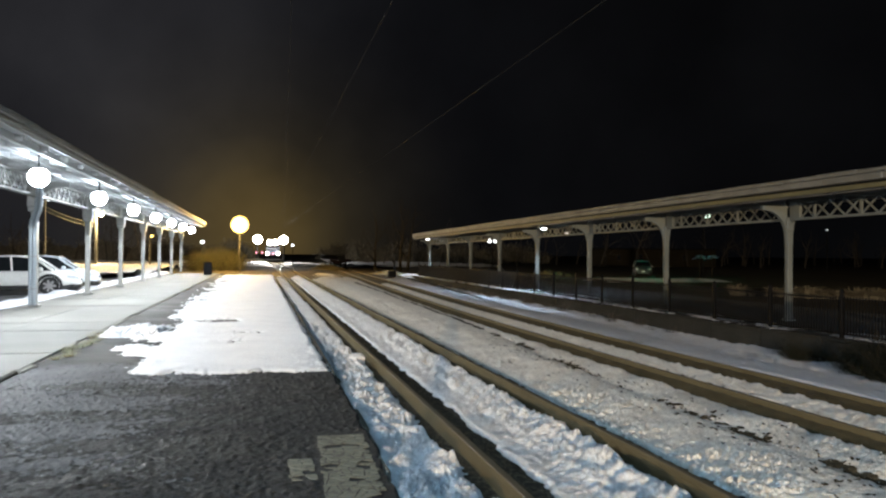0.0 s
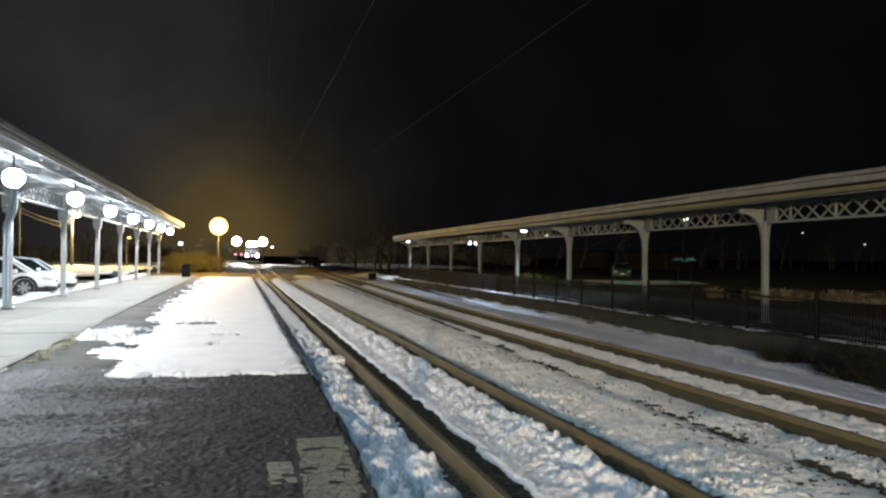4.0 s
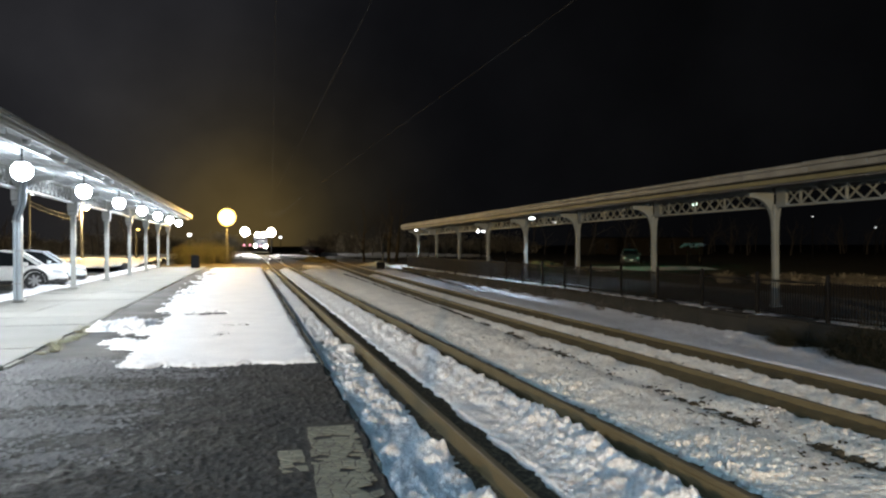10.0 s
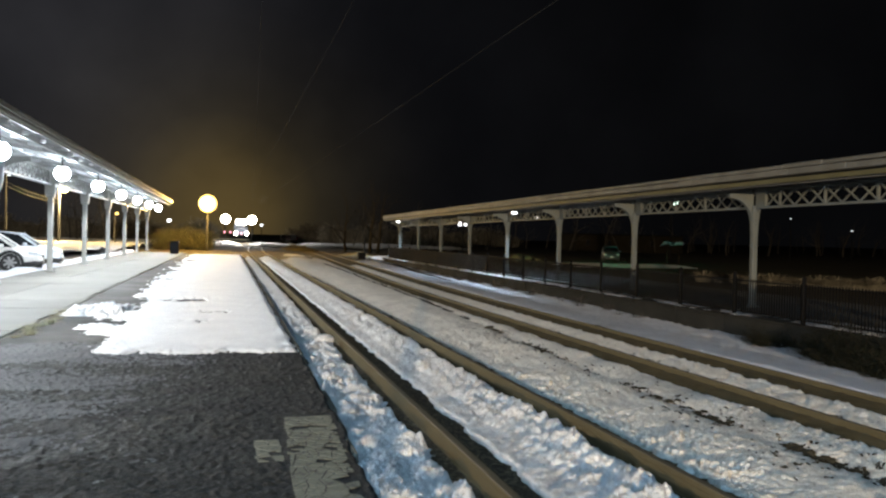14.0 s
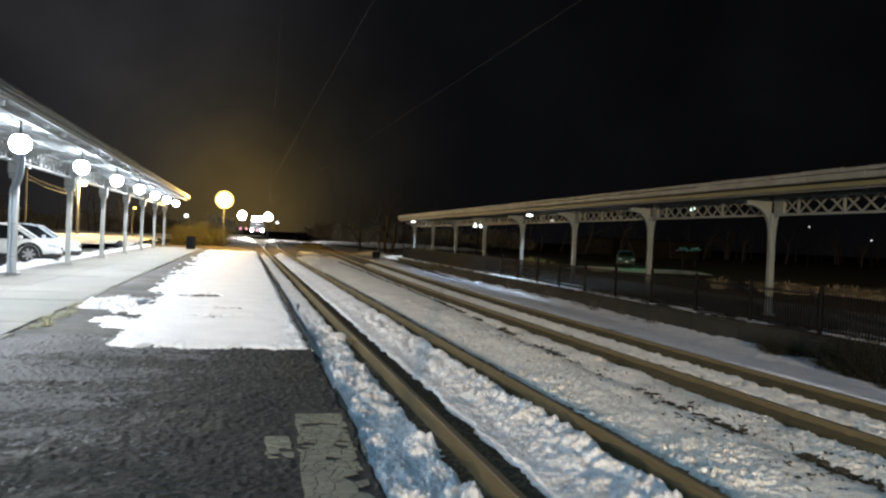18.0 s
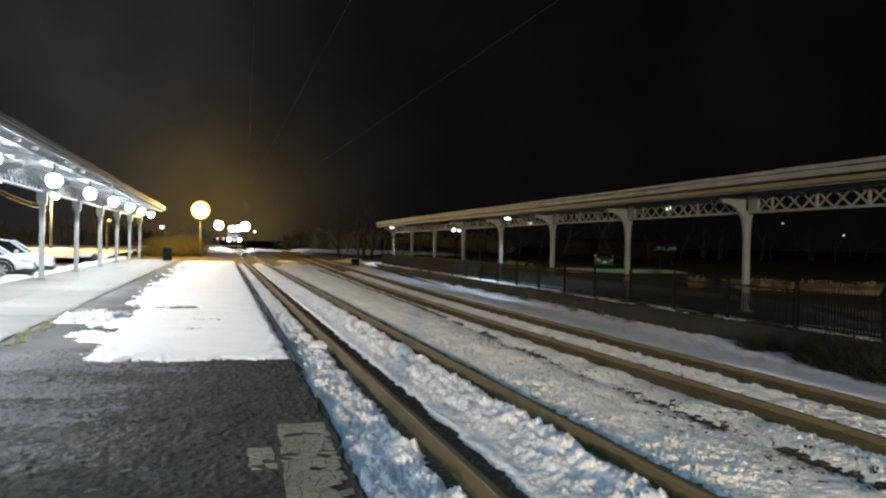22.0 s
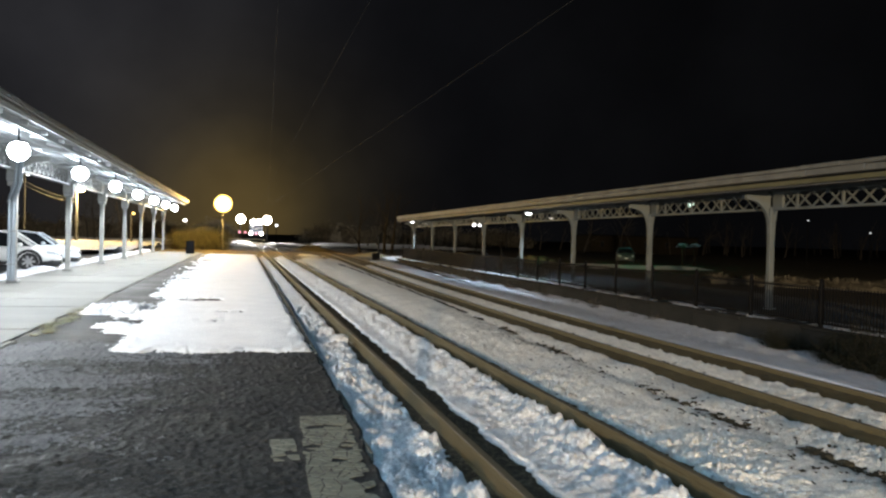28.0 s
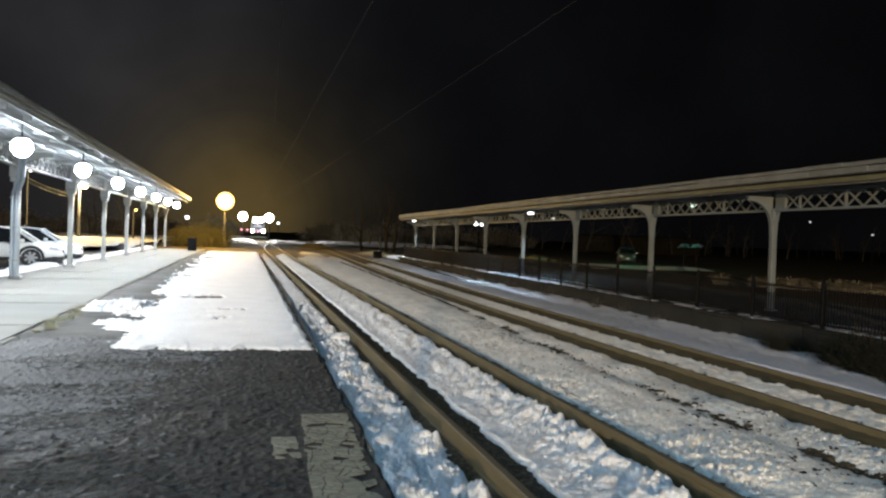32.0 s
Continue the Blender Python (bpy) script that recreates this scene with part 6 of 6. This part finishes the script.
def locomotive():
    """A waiting locomotive, its nose toward the platform."""
    t = thing("locomotive", (2.73, 168.0, 0.0), "dark diesel locomotive waiting with bright headlights", "locomotive")
    part("frame_deck", Form().box(-1.5, 1.5, 0, 18, 1.0, 1.5, chamfer=0.05), DARK_METAL, t)
    part("pilot", Form().prism([(-1.45, 0.15), (1.45, 0.15), (1.5, 1.0), (-1.5, 1.0)], -0.15, 0.12), DARK_METAL, t)
    part("nose", Form().loft([[(-1.0, y, 1.5), (1.0, y, 1.5), (1.0, y, z - 0.2), (0.8, y, z), (-0.8, y, z), (-1.0, y, z - 0.2)] for y, z in ((0.5, 2.7), (0.9, 3.0), (2.2, 3.1))]), LOCO_PAINT, t)
    part("cab", Form().loft([[(-1.5, y, 1.5), (1.5, y, 1.5), (1.5, y, 3.5), (1.0, y, z), (-1.0, y, z), (-1.5, y, 3.5)] for y, z in ((2.2, 4.3), (4.6, 4.4))]), LOCO_PAINT, t)
    part("hood", Form().box(-0.95, 0.95, 4.6, 17.5, 1.5, 4.1, chamfer=0.08), LOCO_PAINT, t)
    for sgn in (1, -1):
        part("windscreen", Form().box(sgn * 0.62 - 0.42, sgn * 0.62 + 0.42, 2.16, 2.19, 3.2, 3.85), GLASS, t)
        # headlights and ditch lights are oversized to stand in for bloom
        part("ditch_light", Form().lathe([(0.02, -0.05), (0.28, -0.03), (0.33, 0.05), (0.05, 0.1)], 14, Matrix.Translation((sgn * 1.1, -0.1, 1.75)) @ Matrix.Rotation(radians(90), 4, "X")), LAMP_HEAD, t, "bright ditch light", smooth=True)
        part("headlight", Form().lathe([(0.02, -0.08), (0.5, -0.04), (0.58, 0.05), (0.05, 0.1)], 14, Matrix.Translation((sgn * 0.58, 2.08, 4.25)) @ Matrix.Rotation(radians(90), 4, "X")), LAMP_HEAD, t, "bright headlight", smooth=True)
        part("handrail", Form().pipe([(sgn * 1.4, 0.0, 1.5), (sgn * 1.4, 0.0, 2.5), (sgn * 1.4, 2.0, 2.5)], 0.03, 6), WHITE_PAINT, t)
        for yy in (2.2, 4.2, 13.4, 15.4):
            part("wheel", Form().lathe([(0.5, -0.07), (0.53, -0.07), (0.5, 0.07), (0.46, 0.07)], 20, Matrix.Translation((sgn * 0.75, yy, 0.5)) @ Matrix.Rotation(radians(90), 4, "Y")), DARK_METAL, t)


locomotive()


def flood_mast(x, y, z, h, label):
    t = thing("flood_mast", (x, y, z), label, "floodlight", "floodlights")
    part("mast", Form().tube((0, 0, 0), (0, 0, h), 0.1, 0.07, 8), DARK_METAL, t)
    turn = Matrix.Translation((0, 0, h + 0.2)) @ Matrix.Rotation(radians(90), 4, "X")
    part("lamp_housing", Form().lathe([(0.1, -0.5), (0.65, -0.42), (0.88, -0.05), (0.90, 0.06)], 20, turn), DARK_METAL, t)
    # face widened beyond a real floodlight to stand in for glare
    part("lamp_face", Form().lathe([(0.02, 0.2), (0.5, 0.16), (0.78, 0.1), (0.86, 0.02)], 20, turn), LAMP_HEAD, t, "glowing white lamp face", smooth=True)


flood_mast(-0.5, 150.0, -0.1, 4.4, "white floodlight on a mast beside the track")
flood_mast(4.5, 152.0, -0.1, 4.35, "white floodlight on a mast past the crossing")


def overhead_wires():
    t = thing("overhead_line", (0, 0, 0), "thin overhead wires strung between wooden poles along the tracks", "overhead line")
    for y in (-26.0, 330.0):
        for x in (-1.6, 10.2):
            part("pole", Form().tube((x, y, -0.4), (x, y, 8.4), 0.15, 0.11, 10), DARK_METAL, t)
        part("crossarm", Form().box(-2.0, 10.6, y - 0.06, y + 0.06, 7.25, 7.42), DARK_METAL, t)
        for x in (0.155 + 0.0293 * y, 2.85, 7.7 - 0.017 * y):
            part("insulator", Form().lathe([(0.03, 7.42), (0.07, 7.44), (0.05, 7.48), (0.06, 7.5), (0.02, 7.53)], 8, Matrix.Translation((x, y, 0))), DARK_METAL, t)
    for x0, k in ((0.155, 0.0293), (2.85, 0.0), (7.7, -0.017)):
        ys = np.linspace(-26, 330, 40)
        pts = [(x0 + k * y, y, 7.5) for y in ys]
        part("wire", Form().pipe(pts, 0.007, 5), WIRE, t)


overhead_wires()


# ---- departing train on the second track ----
LEAN2 = math.degrees(math.atan(0.042))


def train_pose(t):
    y = 97.0 + 3.2 * t + 0.05 * t * t
    return pose(7.215 + float(curve2(y)), y, -0.10, 0, 0, -LEAN2)


# car bodies are guessed and kept low to vanish from the camera's view
def flatcar(name, label, at):
    c = thing(name, at, label, "freight car", "departing freight cars")
    part("deck", Form().box(-1.4, 1.4, 0.35, 15.4, 1.02, 1.16, chamfer=0.02), BOXCAR_PAINT, c)
    part("end_sill", Form().box(-1.35, 1.35, 0.25, 0.36, 0.80, 1.14, chamfer=0.02), BOXCAR_PAINT, c)
    for sgn in (1, -1):
        part("side_sill", Form().box(sgn * 1.38 - 0.04, sgn * 1.38 + 0.04, 0.4, 15.35, 0.82, 1.01, chamfer=0.01), BOXCAR_PAINT, c)
        part("handrail", Form().pipe([(sgn * 1.25, 0.3, 1.1), (sgn * 1.25, 0.3, 1.75), (sgn * 0.85, 0.3, 1.75), (sgn * 0.85, 0.3, 1.1)], 0.015, 6), BOXCAR_PAINT, c)
        for yy in (1.6, 3.3, 12.5, 14.2):
            part("wheel", Form().lathe([(0.42, -0.07), (0.46, -0.07), (0.42, 0.07), (0.38, 0.07)], 18, Matrix.Translation((sgn * 0.75, yy, 0.45)) @ Matrix.Rotation(radians(90), 4, "Y")), DARK_METAL, c)
    part("underframe", Form().box(-0.4, 0.4, 0.3, 15.5, 0.72, 1.0), DARK_METAL, c)
    for yy in (2.45, 13.35):
        part("truck_frame", Form().box(-0.95, 0.95, yy - 1.2, yy + 1.2, 0.38, 0.58, chamfer=0.04), DARK_METAL, c)
    part("coupler", Form().box(-0.14, 0.14, -0.35, 0.3, 0.72, 0.98, chamfer=0.04), DARK_METAL, c)
    return c


def gondola(label, at):
    c = thing("gondola_car", at, label, "freight car", "departing freight cars")
    for sgn in (1, -1):
        part("side_wall", Form().box(sgn * 1.42 - 0.05, sgn * 1.42 + 0.05, 0.45, 14.9, 1.16, 1.72, chamfer=0.01), BOXCAR_PAINT, c)
        for k in range(9):
            part("side_rib", Form().box(sgn * 1.5 - 0.05, sgn * 1.5 + 0.05, 0.7 + k * 1.7, 0.82 + k * 1.7, 1.1, 1.68, chamfer=0.01), BOXCAR_PAINT, c)
        for yy in (1.6, 3.3, 12.2, 13.9):
            part("wheel", Form().lathe([(0.42, -0.07), (0.46, -0.07), (0.42, 0.07), (0.38, 0.07)], 18, Matrix.Translation((sgn * 0.75, yy, 0.45)) @ Matrix.Rotation(radians(90), 4, "Y")), DARK_METAL, c)
    for yy in (0.4, 14.85):
        part("end_wall", Form().box(-1.42, 1.42, yy, yy + 0.1, 1.16, 1.76, chamfer=0.01), BOXCAR_PAINT, c)
    part("floor", Form().box(-1.45, 1.45, 0.4, 14.95, 0.95, 1.15), BOXCAR_PAINT, c)
    part("coupler", Form().box(-0.14, 0.14, -0.2, 0.4, 0.72, 0.95, chamfer=0.04), DARK_METAL, c)
    return c


def lead_pose(t):
    return train_pose(t) @ pose(0, 15.75, 0)


lead_car = gondola("dark gondola car coupled ahead in the departing train", lead_pose(0))
last_car = flatcar("flatcar", "dark empty flatcar of a departing train, red marker flashing", train_pose(0))
part("marker_unit", Form().box(-0.2, 0.2, -0.30, -0.05, 0.85, 1.05, chamfer=0.03), DARK_METAL, last_car)
beacon = part("marker_drum", Form().lathe([(0.30, -0.30), (0.31, -0.26), (0.31, 0.26), (0.30, 0.30)], 14, pose(0, 0.10, 0, 0, 0, 0)).box(-0.45, 0.45, 0.06, 0.40, -0.42, 0.45), DARK_METAL, last_car, at=(0, -0.42, 1.32))
# lens several times true size, so its glow shows like bloom
part("marker_lens", Form().lathe([(0.02, 0.14), (0.22, 0.10), (0.34, 0.0), (0.35, -0.05)], 18, pose(0, -0.20, 0, 90, 0, 0)), LAMP_RED, beacon, "red flashing lens", smooth=True)


def motions():
    times = [k * 0.5 for k in range(65)]
    walk(last_car, [(t, train_pose(t)) for t in times])
    walk(lead_car, [(t, lead_pose(t)) for t in times])
    rows = [(0.0, pose(0, -0.42, 1.32, 0, 0, 180))]
    turn = 180
    for k in range(21):
        s = 0.44 + 1.515 * k
        for dt, a in ((-1 / 30, 180), (0.0, 264), (1 / 30, 348), (2 / 30, 360), (6 / 30, 360), (7 / 30, 444), (8 / 30, 528), (9 / 30, 540)):
            if s + dt > 0.05 and s + dt < 31.9:
                rows.append((s + dt, pose(0, -0.42, 1.32, 0, 0, a % 360)))
    rows.append((32.0, pose(0, -0.42, 1.32, 0, 0, 180)))
    walk(beacon, rows)


motions()
